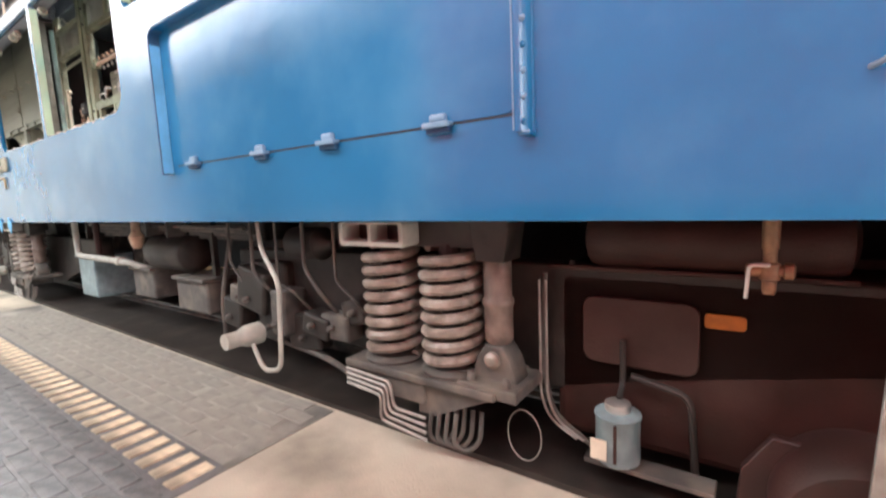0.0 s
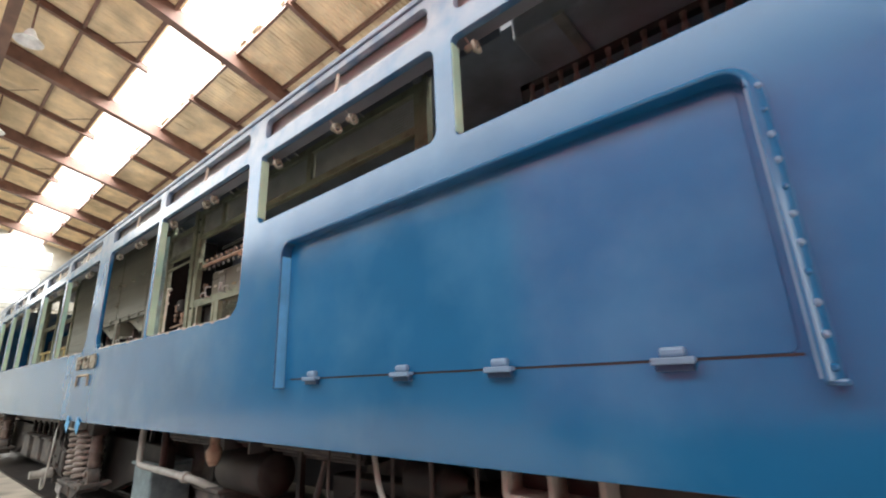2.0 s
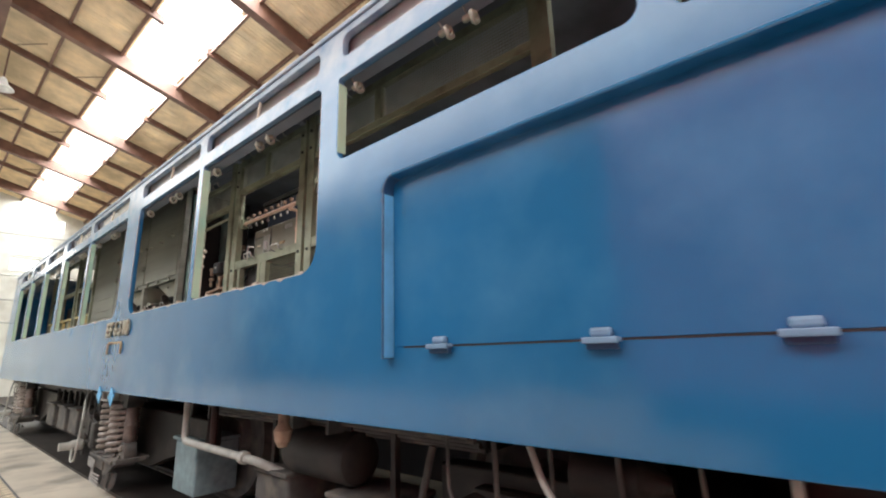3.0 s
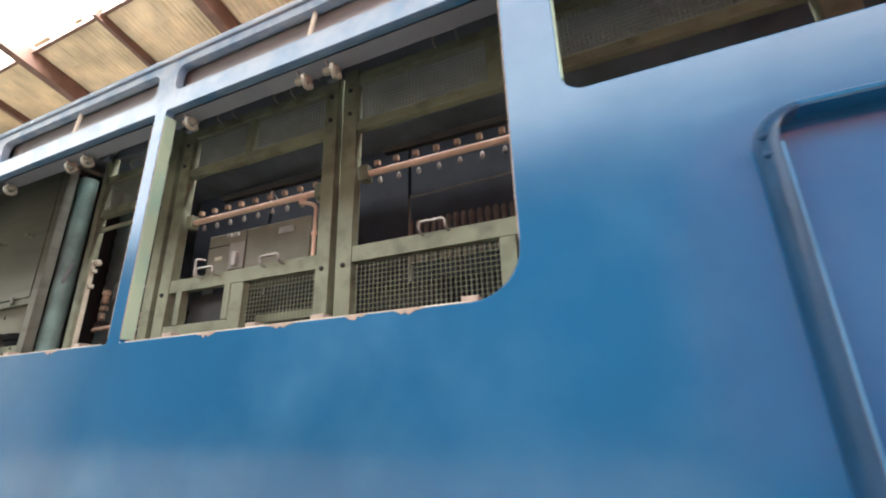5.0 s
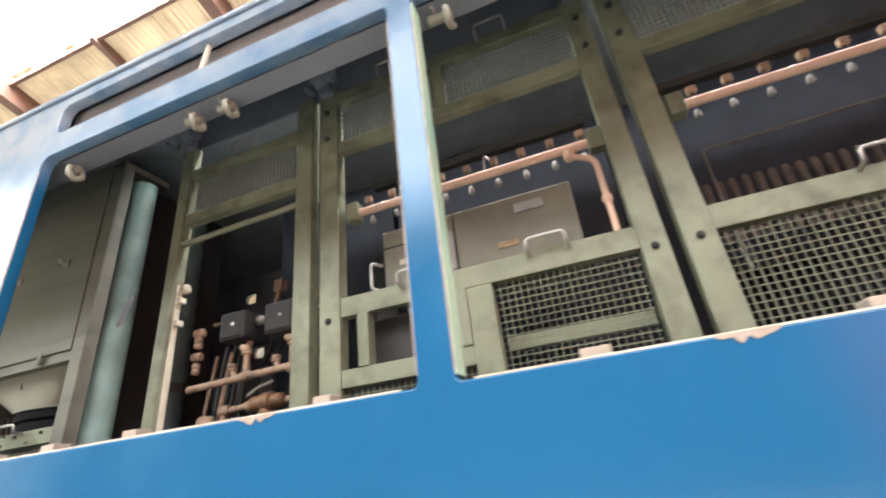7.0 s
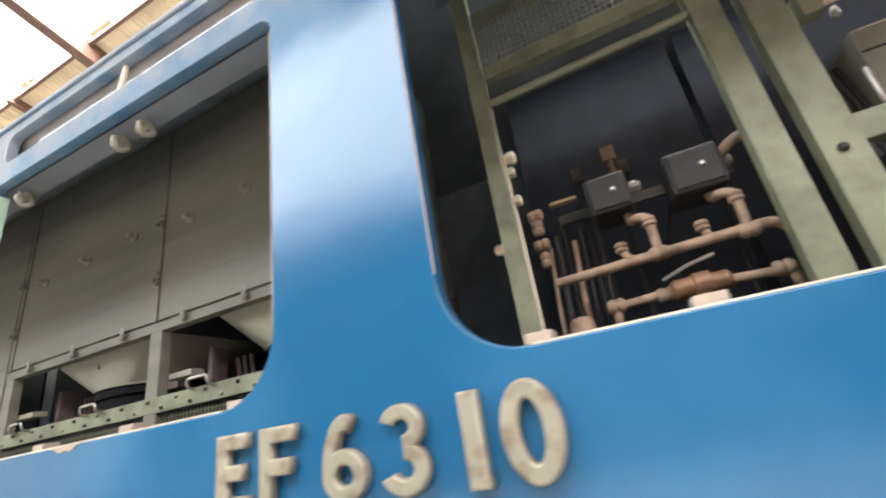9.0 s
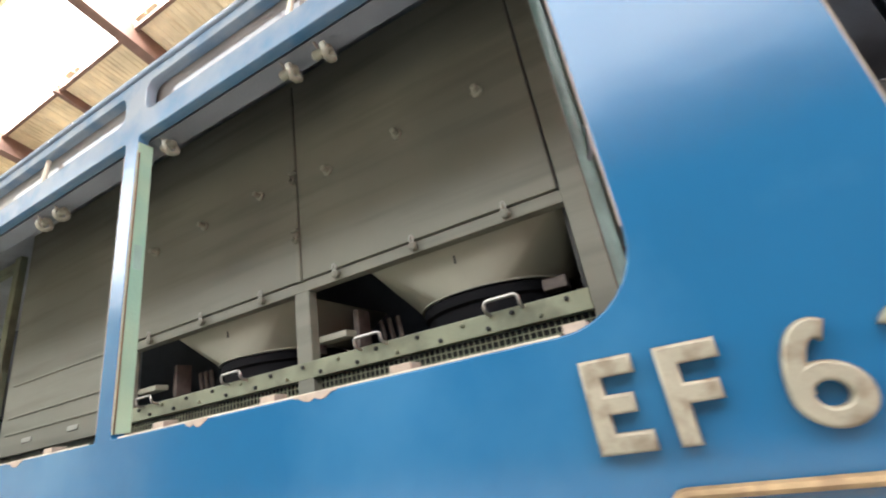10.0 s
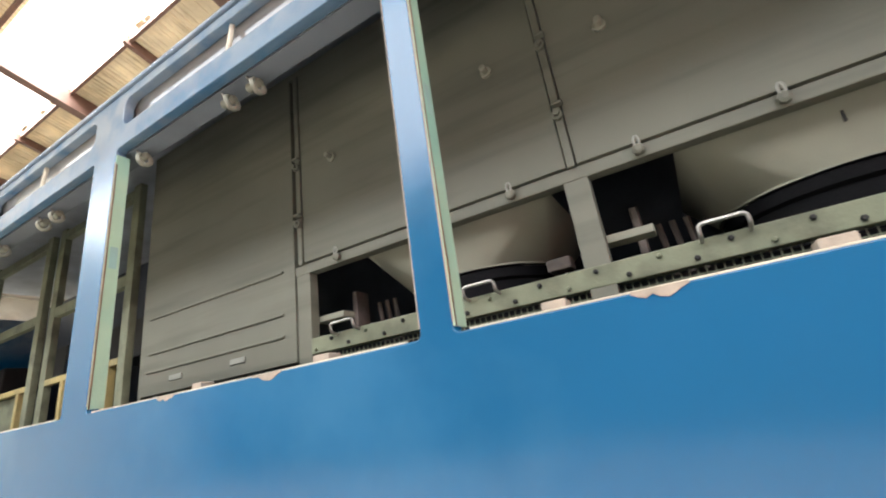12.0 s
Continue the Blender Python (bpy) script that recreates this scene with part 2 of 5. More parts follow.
def lathe(profile, seg=24, axis="z", at=(0, 0, 0)):
    """A turned shape: profile of (radius, height)."""
    bm = B()
    rings = [[bm.verts.new((r * math.cos(2 * math.pi * k / seg), r * math.sin(2 * math.pi * k / seg), h)) for k in range(seg)] for r, h in profile]
    for a, b in zip(rings, rings[1:]):
        for k in range(seg):
            bm.faces.new((a[k], a[(k + 1) % seg], b[(k + 1) % seg], b[k]))
    bm.faces.new(rings[0][::-1])
    bm.faces.new(rings[-1])
    turn = {"z": Matrix(), "y": Matrix.Rotation(radians(90), 4, "X"), "x": Matrix.Rotation(radians(90), 4, "Y")}[axis]
    bm.transform(Matrix.Translation(at) @ turn)
    return bm


def rrect(x0, x1, z0, z1, r):
    """A rectangle with radii r = (bottom left, bottom right, top right, top left)."""
    out = []
    for (cx, cz, s0), rr in zip(((x0, z0, 180), (x1, z0, 270), (x1, z1, 0), (x0, z1, 90)), r):
        ox = cx + rr * (1 if cx == x0 else -1)
        oz = cz + rr * (1 if cz == z0 else -1)
        for k in range(9):
            a = radians(s0 + 90 * k / 8)
            out.append((ox + rr * math.cos(a), oz + rr * math.sin(a)))
    return out


def plate(loops, y0, y1, bev=0.0):
    """A flat plate in the x-z plane between y0 and y1: outline first, then its holes."""
    cu = bpy.data.curves.new("plate", "CURVE")
    cu.dimensions, cu.fill_mode = "2D", "BOTH"
    cu.extrude = (y1 - y0) / 2 - bev
    cu.bevel_depth, cu.bevel_resolution, cu.offset = bev, 1, -bev
    for lp in loops:
        sp = cu.splines.new("POLY")
        sp.points.add(len(lp) - 1)
        for p, (x, z) in zip(sp.points, lp):
            p.co = (x, z, 0, 1)
        sp.use_cyclic_u = True
    ob = bpy.data.objects.new("plate", cu)
    me = bpy.data.meshes.new_from_object(ob)
    bm = B()
    bm.from_mesh(me)
    bpy.data.objects.remove(ob)
    bpy.data.meshes.remove(me)
    bmesh.ops.remove_doubles(bm, verts=bm.verts[:], dist=1e-5)
    bm.transform(Matrix.Translation((0, (y0 + y1) / 2, 0)) @ Matrix.Rotation(radians(90), 4, "X"))
    return bm


# ---------- shed ----------
floor = setting(obj("floor", boxm(X0, X1, YB, YF, -0.2, 0), CONCRETE), "worn dusty concrete shed floor", "floor")
# roof slopes with the long skylight opening
rb = B()
def slab(y0, y1, xa=X0):
    z0, z1 = roof_z(y0), roof_z(y1)
    vs = [rb.verts.new(c) for c in ((xa, y0, z0), (X1, y0, z0), (X1, y1, z1), (xa, y1, z1), (xa, y0, z0 + 0.06), (X1, y0, z0 + 0.06), (X1, y1, z1 + 0.06), (xa, y1, z1 + 0.06))]
    for f in ((0, 1, 2, 3), (7, 6, 5, 4), (0, 4, 5, 1), (1, 5, 6, 2), (2, 6, 7, 3), (3, 7, 4, 0)):
        rb.faces.new([vs[k] for k in f])
slab(YB, SKY_B[0])
slab(SKY_B[1], RIDGE_Y)
slab(RIDGE_Y, SKY_A[0])
slab(SKY_A[1], YF)
# ribs of the roof sheeting
x = X0
while x < X1:
    for y0, y1 in ((RIDGE_Y, SKY_A[0]), (SKY_A[1], 9.0)):
        h = 0.03 + 0.02 * random.random()
        za, zb = roof_z(y0), roof_z(y1)
        vs = [rb.verts.new(c) for c in ((x, y0, za), (x + 0.035, y0, za - h), (x + 0.07, y0, za), (x, y1, zb), (x + 0.035, y1, zb - h), (x + 0.07, y1, zb))]
        rb.faces.new((vs[0], vs[1], vs[4], vs[3]))
        rb.faces.new((vs[1], vs[2], vs[5], vs[4]))
    x += 0.11
x = X0
while x < X1:
    w = random.uniform(0.16, 0.34)
    y0, y1 = SKY_A[1] - random.choice((0.0, 0.03, 0.07, 0.12)) - 0.03 * random.random(), SKY_A[1] + 0.5
    d = 0.012 + 0.02 * random.random()
    za, zb = roof_z(y0) - d, roof_z(y1) - d
    vs = [rb.verts.new(c) for c in ((x, y0, za), (x + w - 0.012, y0, za), (x + w - 0.012, y1, zb), (x, y1, zb), (x, y0, za + 0.008), (x + w - 0.012, y0, za + 0.008), (x + w - 0.012, y1, zb + 0.008), (x, y1, zb + 0.008))]
    for f in ((0, 1, 2, 3), (7, 6, 5, 4), (0, 4, 5, 1), (1, 5, 6, 2), (2, 6, 7, 3), (3, 7, 4, 0)):
        rb.faces.new([vs[k] for k in f])
    x += w
setting(obj("ceiling", rb, BOARD), "tan ribbed roof sheeting of the shed", "ceiling")
END_WINS = [(2.1, 4.0, 7.55, 8.2), (2.2, 3.7, 6.35, 6.9), (2.3, 3.3, 5.6, 6.15), (-2.5, 0.5, 5.6, 6.9), (6, 9, 3, 5.5)]
bm = plate([[(YB, 0), (YF, 0), (YF, 11), (YB, 11)]] + [rrect(a, b, c, d, (0.01,) * 4) for a, b, c, d in END_WINS], -X0, -X0 + 0.3)
bm.transform(Matrix.Rotation(radians(90), 4, "Z"))
setting(obj("wall_end", bm, WALLW), "off-white end wall of the shed with high windows", "wall")
for y in (1.2, 5.2):
    setting(obj("wall_pier", boxm(X0, X0 + 0.25, y - 0.25, y + 0.25, 0, 8), WALLW), "off-white pier on the end wall", "wall")
for z in (7.2, 5.3, 4.2, 3.2):
    setting(obj("wall_conduit", rod((X0 + 0.3, -6, z), (X0 + 0.3, 9, z), 0.04, 8), GREYPAINT), "grey pipe along the end wall", "pipe")
for ya, yb, za in ((YB, DOOR_Y[0], 0), (DOOR_Y[1], YF, 0), (DOOR_Y[0], DOOR_Y[1], DOOR_Z)):
    setting(obj("wall_end_near", boxm(X1, X1 + 0.3, ya, yb, za, 11), WALLR), "red-brown end wall with an open doorway", "wall")
setting(obj("ground", boxm(X1, X1 + 60, YB - 20, YF + 20, -0.2, -0.01), CONCRETE), "concrete yard outside the doorway", "ground")
setting(obj("wall_far", boxm(X0, X1, YF, YF + 0.3, 0, 9), WALLW), "off-white long wall", "wall")
setting(obj("wall_back", boxm(X0, X1, YB - 0.3, YB, 0, 9), WALLD), "dark blue-grey long wall behind the walk", "wall")
glow = bpy.data.materials.new("bright_sky")
glow.use_nodes = True
glow.node_tree.nodes["Principled BSDF"].inputs["Emission Color"].default_value = (1, 1, 1, 1)
glow.node_tree.nodes["Principled BSDF"].inputs["Emission Strength"].default_value = 3.0
setting(obj("backdrop", boxm(X0 - 1.0, X0 - 0.95, YB, YF, 2, 9), glow), "bright white sky outside the end wall", "sky")
for ya, yb in (SKY_A, SKY_B):
    zz = max(roof_z(ya), roof_z(yb)) + 0.45
    setting(obj("backdrop", boxm(X0, X1, ya - 0.6, yb + 0.6, zz, zz + 0.02), glow), "bright white sky over the skylight", "sky")

# roof frames: heavy and light rafters across, purlins along
def roof_bar(y0, y1, x, w, d, name, label):
    bm = B()
    za, zb = roof_z(y0), roof_z(y1)
    vs = [bm.verts.new(c) for c in ((x - w, y0, za - 0.03), (x + w, y0, za - 0.03), (x + w, y1, zb - 0.03), (x - w, y1, zb - 0.03), (x - w, y0, za - d), (x + w, y0, za - d), (x + w, y1, zb - d), (x - w, y1, zb - d))]
    for f in ((0, 1, 2, 3), (7, 6, 5, 4), (0, 4, 5, 1), (1, 5, 6, 2), (2, 6, 7, 3), (3, 7, 4, 0)):
        bm.faces.new([vs[k] for k in f])
    return setting(obj(name, bm, BEAM), label, "roof beam")
x = -9.4 + 2.25 * 7
k = 1
while x > X0:
    if k % 2 == 0:
        roof_bar(RIDGE_Y, YF, x, 0.1, 0.4, "rafter", "heavy brown painted steel roof rafter")
    else:
        # light rafters are cut at the skylight, imitating glare that washes them out
        roof_bar(RIDGE_Y, SKY_A[0] + 0.15, x, 0.045, 0.2, "rafter", "light brown painted roof rafter")
        roof_bar(SKY_A[1] - 0.15, YF, x, 0.045, 0.2, "rafter", "light brown painted roof rafter")
        for j in (0.45, 1.7):
            bm = rod((x + 0.1, j, roof_z(j) - 0.1), (x + 1.0, j + 0.55, roof_z(j + 0.55) - 0.1), 0.012, 6)
            setting(obj("brace", bm, BEAM), "thin roof bracing rod", "roof beam")
    x -= 2.25
    k += 1
for y in (-1.0, 0.1, 1.2, 2.25, 3.55, 4.7, 5.9, 7.1, 8.3):
    bm = boxm(X0, X1, y - 0.03, y + 0.03, roof_z(y) - 0.13, roof_z(y) - 0.03)
    setting(obj("purlin", bm, BEAM), "thin brown roof purlin", "roof beam")

# ---------- locomotive ----------
P = 1.40          # outer face of the side
BOT, SILL, TOP, EAVE = 1.10, 1.907, 3.10, 3.46
LX0, LX1 = -16.4, 0.95
YI = 2.05         # front of the lockers inside
YFAR = 4.2
loco = thing("locomotive_body", "blue electric locomotive body with empty window openings, under restoration", "locomotive")
R0 = 0.015
WINS = [(-1.70, 0.02, 2.515, 3.07, (0.03, 0.06, 0.06, 0.03)), (-3.53, -1.82, 2.54, 3.08, (0.07, 0.06, 0.06, R0)),
        (-5.50, -3.71, SILL, TOP, (R0, 0.16, 0.06, R0)), (-7.21, -5.585, SILL, TOP, (0.17, R0, R0, 0.05)),
        (-9.33, -7.65, SILL, TOP, (R0, 0.17, 0.05, R0)), (-10.99, -9.42, SILL, TOP, (R0, R0, R0, R0)),
        (-12.6, -11.2, SILL, TOP, (R0, R0, R0, R0)), (-14.1, -12.75, SILL, TOP, (R0, R0, R0, R0)), (-15.6, -14.25, SILL, TOP, (R0, R0, R0, R0))]
SLOTS = [(a + 0.03, b - 0.03, 3.215, 3.37) for a, b, *_ in WINS]
side = [[(LX0, BOT), (LX1, BOT), (LX1, EAVE), (LX0, EAVE)]]
side += [rrect(a, b, c, d, r) for a, b, c, d, r in WINS] + [rrect(a, b, c, d, (0.05,) * 4) for a, b, c, d in SLOTS]
side += [rrect(0.29, 0.9, 1.75, 3.2, (0.04,) * 4)]
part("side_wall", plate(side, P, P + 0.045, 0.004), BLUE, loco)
bm = B()
rings = []
for k in range(9):
    a = radians(90 * k / 8)
    rings.append([bm.verts.new((x, P + 0.002 + 0.22 * (1 - math.cos(a)), EAVE + 0.10 * math.sin(a))) for x in (LX0, LX1)])
rings.append([bm.verts.new((x, 1.97, 3.88)) for x in (LX0, LX1)])
for a, b in zip(rings, rings[1:]):
    bm.faces.new((a[0], a[1], b[1], b[0]))
part("eave", bm, BLUEGREY, loco, "weathered rounded roof edge", True)
part("gutter", tube(B(), [(LX0, P - 0.004, EAVE - 0.03), (LX1, P - 0.004, EAVE - 0.03)], 0.009, 8), BLUEGREY, loco)
part("far_side_wall", plate([[(LX0, BOT), (LX1, BOT), (LX1, 3.9), (LX0, 3.9)]] + [rrect(x, x + 0.14, z, z + 0.11, (0.05, 0.01, 0.01, 0.05)) for x, z in ((-8.75, 3.52), (-8.6, 2.9), (-7.86, 3.08))], YFAR, YFAR + 0.05), CEILGREY, loco)
part("body_floor", boxm(LX0, LX1, P + 0.06, YFAR, BOT + 0.02, BOT + 0.12), BLACK, loco)
# ceiling pieces leave an added gap that lets skylight into the lockers
part("inner_ceiling", boxm(-7.3, LX1, 1.98, 2.1, 3.84, 3.88), CEILGREY, loco)
part("inner_ceiling", boxm(-7.3, LX1, 2.3, YFAR, 3.84, 3.88), CEILGREY, loco)
part("inner_ceiling", boxm(-1.8, LX1, 2.1, 2.3, 3.84, 3.88), CEILGREY, loco)
part("inner_ceiling", boxm(LX0, -7.302, 1.98, YFAR, 3.84, 3.88), CEILGREY, loco)
# added baffle that hides the ceiling gap from below
part("hatch_lip", boxm(-7.3, -1.8, 2.088, 2.097, 3.6, 3.84), COVE, loco)
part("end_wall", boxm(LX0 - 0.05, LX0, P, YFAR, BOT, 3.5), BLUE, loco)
# this end, out of view, is carried down to z 0.15 to block light
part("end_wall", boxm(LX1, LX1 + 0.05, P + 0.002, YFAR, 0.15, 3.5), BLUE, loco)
part("cab_door", boxm(0.27, 0.92, P + 0.05, P + 0.08, 1.72, 3.22), MAROON, loco, "red-brown cab door set back in the side")
# two dark boxes added to block light passing under the body
part("centre_sill", boxm(LX0 + 0.2, LX1 - 0.2, 2.62, 3.2, 0.5, 1.11), BLACK, loco)
part("far_skirt", boxm(LX0 + 0.2, LX1 - 0.2, 4.0, 4.1, 0.25, 1.11), BLACK, loco)
# inner linings of the window openings, pale green on the jambs
for a, b, c, d, r in WINS:
    if r[0] < 0.1:
        part("window_jamb", boxm(a, a + 0.005, P + 0.003, P + 0.06, c + max(R0, r[0] * 0.8), d - 0.03), GREEN, loco, "pale green primed window jamb")
    part("sill_angle", boxm(a + max(0.03, r[0]), b - max(0.03, r[1]), P + 0.046, P + 0.10, c - 0.03, c - 0.006), OLIVE, loco)
for a, b, c, d in SLOTS:
    bm = boxm(a - 0.03, b + 0.03, -0.004, 0.004, -0.1, 0.1)
    bm.transform(Matrix.Translation((0, P + 0.078, (c + d) / 2)) @ Matrix.Rotation(radians(15 if b < -7.4 else 4), 4, "X"))
    part("slot_pane", bm, PANE, loco, "dusty grey pane behind a clerestory slot")
    x = (a + b) / 2
    part("slot_strut", tube(B(), [(x - 0.01, P + 0.03, c), (x + 0.02, P + 0.03, d)], 0.011, 8), CREAM, loco)
for x0, x1 in ((LX0, -7.45), (-7.45, LX1)):
    bm = B()
    pr = [(P + 0.05, 3.1), (P + 0.14, 3.1), (P + 0.16, 3.2), (P + 0.3, 3.4), (P + 0.36, 3.4), (P + 0.56, 3.84)]
    ra, rbb = [bm.verts.new((x0, y, z)) for y, z in pr], [bm.verts.new((x1, y, z)) for y, z in pr]
    for k in range(len(pr) - 1):
        bm.faces.new((ra[k], ra[k + 1], rbb[k + 1], rbb[k]))
    part("inner_cove", bm, COVE, loco, "dark grey folded cove over the windows")
for a, b, c, d, r in WINS[2:6]:
    part("bare_edge", tube(B(), [(b - 0.001, P + 0.002, c + r[1] + 0.01), (b - 0.001, P + 0.002, d - 0.07)], 0.002, 6), FILLER, loco, "thin bare edge of the window opening")
    part("bare_edge", tube(B(), [(a + 0.001, P + 0.002, c + r[0] + 0.01), (a + 0.001, P + 0.002, d - 0.07)], 0.002, 6), FILLER, loco)
for a, b, c, d, r in (WINS[4], WINS[5]):
    part("rust_line", plate([[(a - 0.0005, c + 0.02), (a + 0.006, c + 0.015)] + [(a + 0.0055 + 0.002 * random.random(), c + 0.02 + (d - c - 0.1) * i / 14) for i in range(1, 15)] + [(a - 0.0005, d - 0.08)]], P + 0.0035, P + 0.0095), COPPER, loco, "rusty edge of the primed jamb")
    part("primer_patch", boxm(a + 0.001, a + 0.007, P + 0.018, P + 0.049, c + 0.6, c + 0.7), TURQ, loco, "turquoise patch of old paint on the jamb")
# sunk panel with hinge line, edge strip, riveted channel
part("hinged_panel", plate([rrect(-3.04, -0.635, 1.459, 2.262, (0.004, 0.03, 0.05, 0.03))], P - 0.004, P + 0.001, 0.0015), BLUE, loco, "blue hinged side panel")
part("panel_gap", boxm(-2.98, -0.63, P - 0.0015, P + 0.002, 1.451, 1.4585), BLACK, loco)
def swept(path, profile):
    """A strip along a line in the side's plane; profile of (offset to the left of travel, y)."""
    bm = B()
    pts = [Vector((x, z)) for x, z in path]
    rows = []
    for i, p in enumerate(pts):
        d = ((pts[min(i + 1, len(pts) - 1)] - p).normalized() + (p - pts[max(i - 1, 0)]).normalized()).normalized()
        n = Vector((-d.y, d.x))
        rows.append([bm.verts.new((p.x + n.x * o, y, p.y + n.y * o)) for o, y in profile])
    k = len(profile)
    for a, b in zip(rows, rows[1:]):
        for i in range(k):
            bm.faces.new((a[i], a[(i + 1) % k], b[(i + 1) % k], b[i]))
    bm.faces.new(rows[0][::-1])
    bm.faces.new(rows[-1])
    return bm
LIP = [(0.042, P), (0.038, P - 0.02), (0.028, P - 0.045), (0.015, P - 0.061), (0.005, P - 0.066), (0.0, P - 0.062), (0.0, P)]
LIPX0, LIPX1, LIPZ = -3.048, -0.607, 2.272
turn = [(q.x, q.z) for q in bend([(LIPX0, 0, 1.405), (LIPX0, 0, LIPZ), (LIPX1, 0, LIPZ), (LIPX1, 0, 1.39)], 0.075, 7)]
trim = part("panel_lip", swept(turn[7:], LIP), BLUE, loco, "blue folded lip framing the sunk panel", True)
# upright takes the darker blue, so its shade sits in the colour
part("lip_upright", swept(turn[:8], LIP), SHADEBLUE, trim, "rounded upright of the lip, its shade painted in dark blue", True)
# thin slab in lighter blue, painting the light on the lip's inner side
part("lip_face", boxm(LIPX0 + 0.001, LIPX0 + 0.005, P - 0.06, P - 0.001, 1.41, LIPZ - 0.08), BLUELIGHT, trim, "inner side of the lip, its light painted in light blue")
part("worn_edge", tube(B(), [(LIPX1 - 0.002, P - 0.062, 1.395), (LIPX1 - 0.002, P - 0.062, LIPZ - 0.075)], 0.0032, 8), HINGE, trim, "worn pale edge of the lip")
part("weld_bead", tube(B(), [(LIPX1 + 0.041, P - 0.004, 1.395), (LIPX1 + 0.041, P - 0.004, LIPZ - 0.07)], 0.004, 8), BLUE, trim)
for z in (2.17, 2.22):
    part("weld_lump", lathe([(0.004, -0.012), (0.009, -0.006), (0.009, 0.006), (0.004, 0.012)], 8, "x", (LIPX0 - 0.026, P - 0.046, z)), SHADEBLUE, trim)
for x in (-2.75, -2.06, -1.54, -0.935):
    h = part("hinge", boxm(x - 0.06, x + 0.06, P - 0.036, P - 0.001, 1.447, 1.462, bev=0.005), HINGE, loco, "welded hinge, the light it catches painted in pale blue")
    part("hinge_knuckle", boxm(x - 0.036, x + 0.036, P - 0.028, P - 0.001, 1.464, 1.494, bev=0.009), HINGE, h)
    part("hinge_lip", boxm(x - 0.06, x + 0.06, P - 0.042, P - 0.03, 1.443, 1.464, bev=0.004), HINGE, h)
    # block coloured dark to paint the shadow under the hinge
    part("hinge_block", boxm(x - 0.052, x + 0.052, P - 0.026, P - 0.001, 1.424, 1.4465, bev=0.004), SHADEBLUE, h, "lower half of the hinge, its shadow painted dark blue")
for k in range(11):
    z = 1.42 + 0.078 * k
    # two of three rivets take the paler blue as painted highlights
    part("rivet", lathe([(0.011, 0), (0.010, 0.006), (0.005, 0.011)], 8, "y", (LIPX1 + 0.027, P - 0.045, z)), HINGE if k % 3 else BLUE, trim)
part("lip_foot", boxm(LIPX1 + 0.004, LIPX1 + 0.05, P - 0.05, P - 0.001, 1.378, 1.394, bev=0.006), BLUE, trim)
# grab handle near the cab
part("grab_handle", tube(B(), bend([(0.225, P + 0.01, 1.44), (0.24, P - 0.035, 1.44), (0.258, P - 0.04, 1.455), (0.262, P - 0.04, 1.52)], 0.018), 0.0065, 10), BLUEGREY, loco, "pale blue hooked grab handle", True)
# roof fittings seen beyond the eave
part("pantograph_arm", tube(B(), bend([(-14.4, 2.2, 3.9), (-14.0, 2.3, 4.25), (-12.6, 2.4, 4.2), (-11.6, 2.5, 3.95)], 0.3), 0.03, 8), STEEL, loco, "folded pantograph arm on the roof", True)
part("roof_insulator", lathe([(0.06, 0), (0.09, 0.04), (0.06, 0.08), (0.09, 0.12), (0.05, 0.2)], 14, "z", (-12.9, 2.35, 3.9)), WHITE, loco)
part("roof_duct", boxm(-15.0, -11.0, 2.3, 3.5, 3.9, 4.02), CEILGREY, loco)

# raised number: EF 63 10
def stroke(loops, bevel=0.006):
    return plate(loops, P - 0.028, P - 0.001, bevel)
def ring(cx, cz, rx, rz, w, n=28):
    f = lambda a, k: (cx + (rx - k) * math.cos(a), cz + (rz - k) * math.sin(a))
    return [[f(2 * math.pi * i / n, 0) for i in range(n)], [f(2 * math.pi * i / n, w) for i in range(n)]]
def arc_band(cx, cz, rx, rz, w, a0, a1, n=20):
    A = [radians(a0 + (a1 - a0) * i / n) for i in range(n + 1)]
    return [(cx + rx * math.cos(a), cz + rz * math.sin(a)) for a in A] + [(cx + (rx - w) * math.cos(a), cz + (rz - w) * math.sin(a)) for a in reversed(A)]
Z0, H, W = 1.69, 0.16, 0.033
Z1 = Z0 + H
def letter_e(x):
    return [[(x, Z0), (x + 0.095, Z0), (x + 0.095, Z0 + W), (x + W, Z0 + W), (x + W, Z0 + H / 2 - W / 2), (x + 0.08, Z0 + H / 2 - W / 2), (x + 0.08, Z0 + H / 2 + W / 2), (x + W, Z0 + H / 2 + W / 2), (x + W, Z1 - W), (x + 0.092, Z1 - W), (x + 0.092, Z1), (x, Z1)]]
def letter_f(x):
    return [[(x, Z0), (x + W, Z0), (x + W, Z0 + H / 2 - W / 2), (x + 0.085, Z0 + H / 2 - W / 2), (x + 0.085, Z0 + H / 2 + W / 2), (x + W, Z0 + H / 2 + W / 2), (x + W, Z1 - W), (x + 0.097, Z1 - W), (x + 0.097, Z1), (x, Z1)]]
def six(x):
    return ring(x + 0.052, Z0 + 0.048, 0.052, 0.048, W - 0.003), [arc_band(x + 0.058, Z0 + 0.05, 0.058, H - 0.05, W, 68, 180)]
def three(x):
    return [arc_band(x + 0.045, Z0 + 0.046, 0.052, 0.046, W - 0.002, -160, 88)], [arc_band(x + 0.045, Z1 - 0.043, 0.048, 0.043, W - 0.003, -88, 160)]
part("number_e", stroke(letter_e(-7.797)), NUMBER, loco, "raised alloy letter E")
part("number_f", stroke(letter_f(-7.668)), NUMBER, loco, "raised alloy letter F")
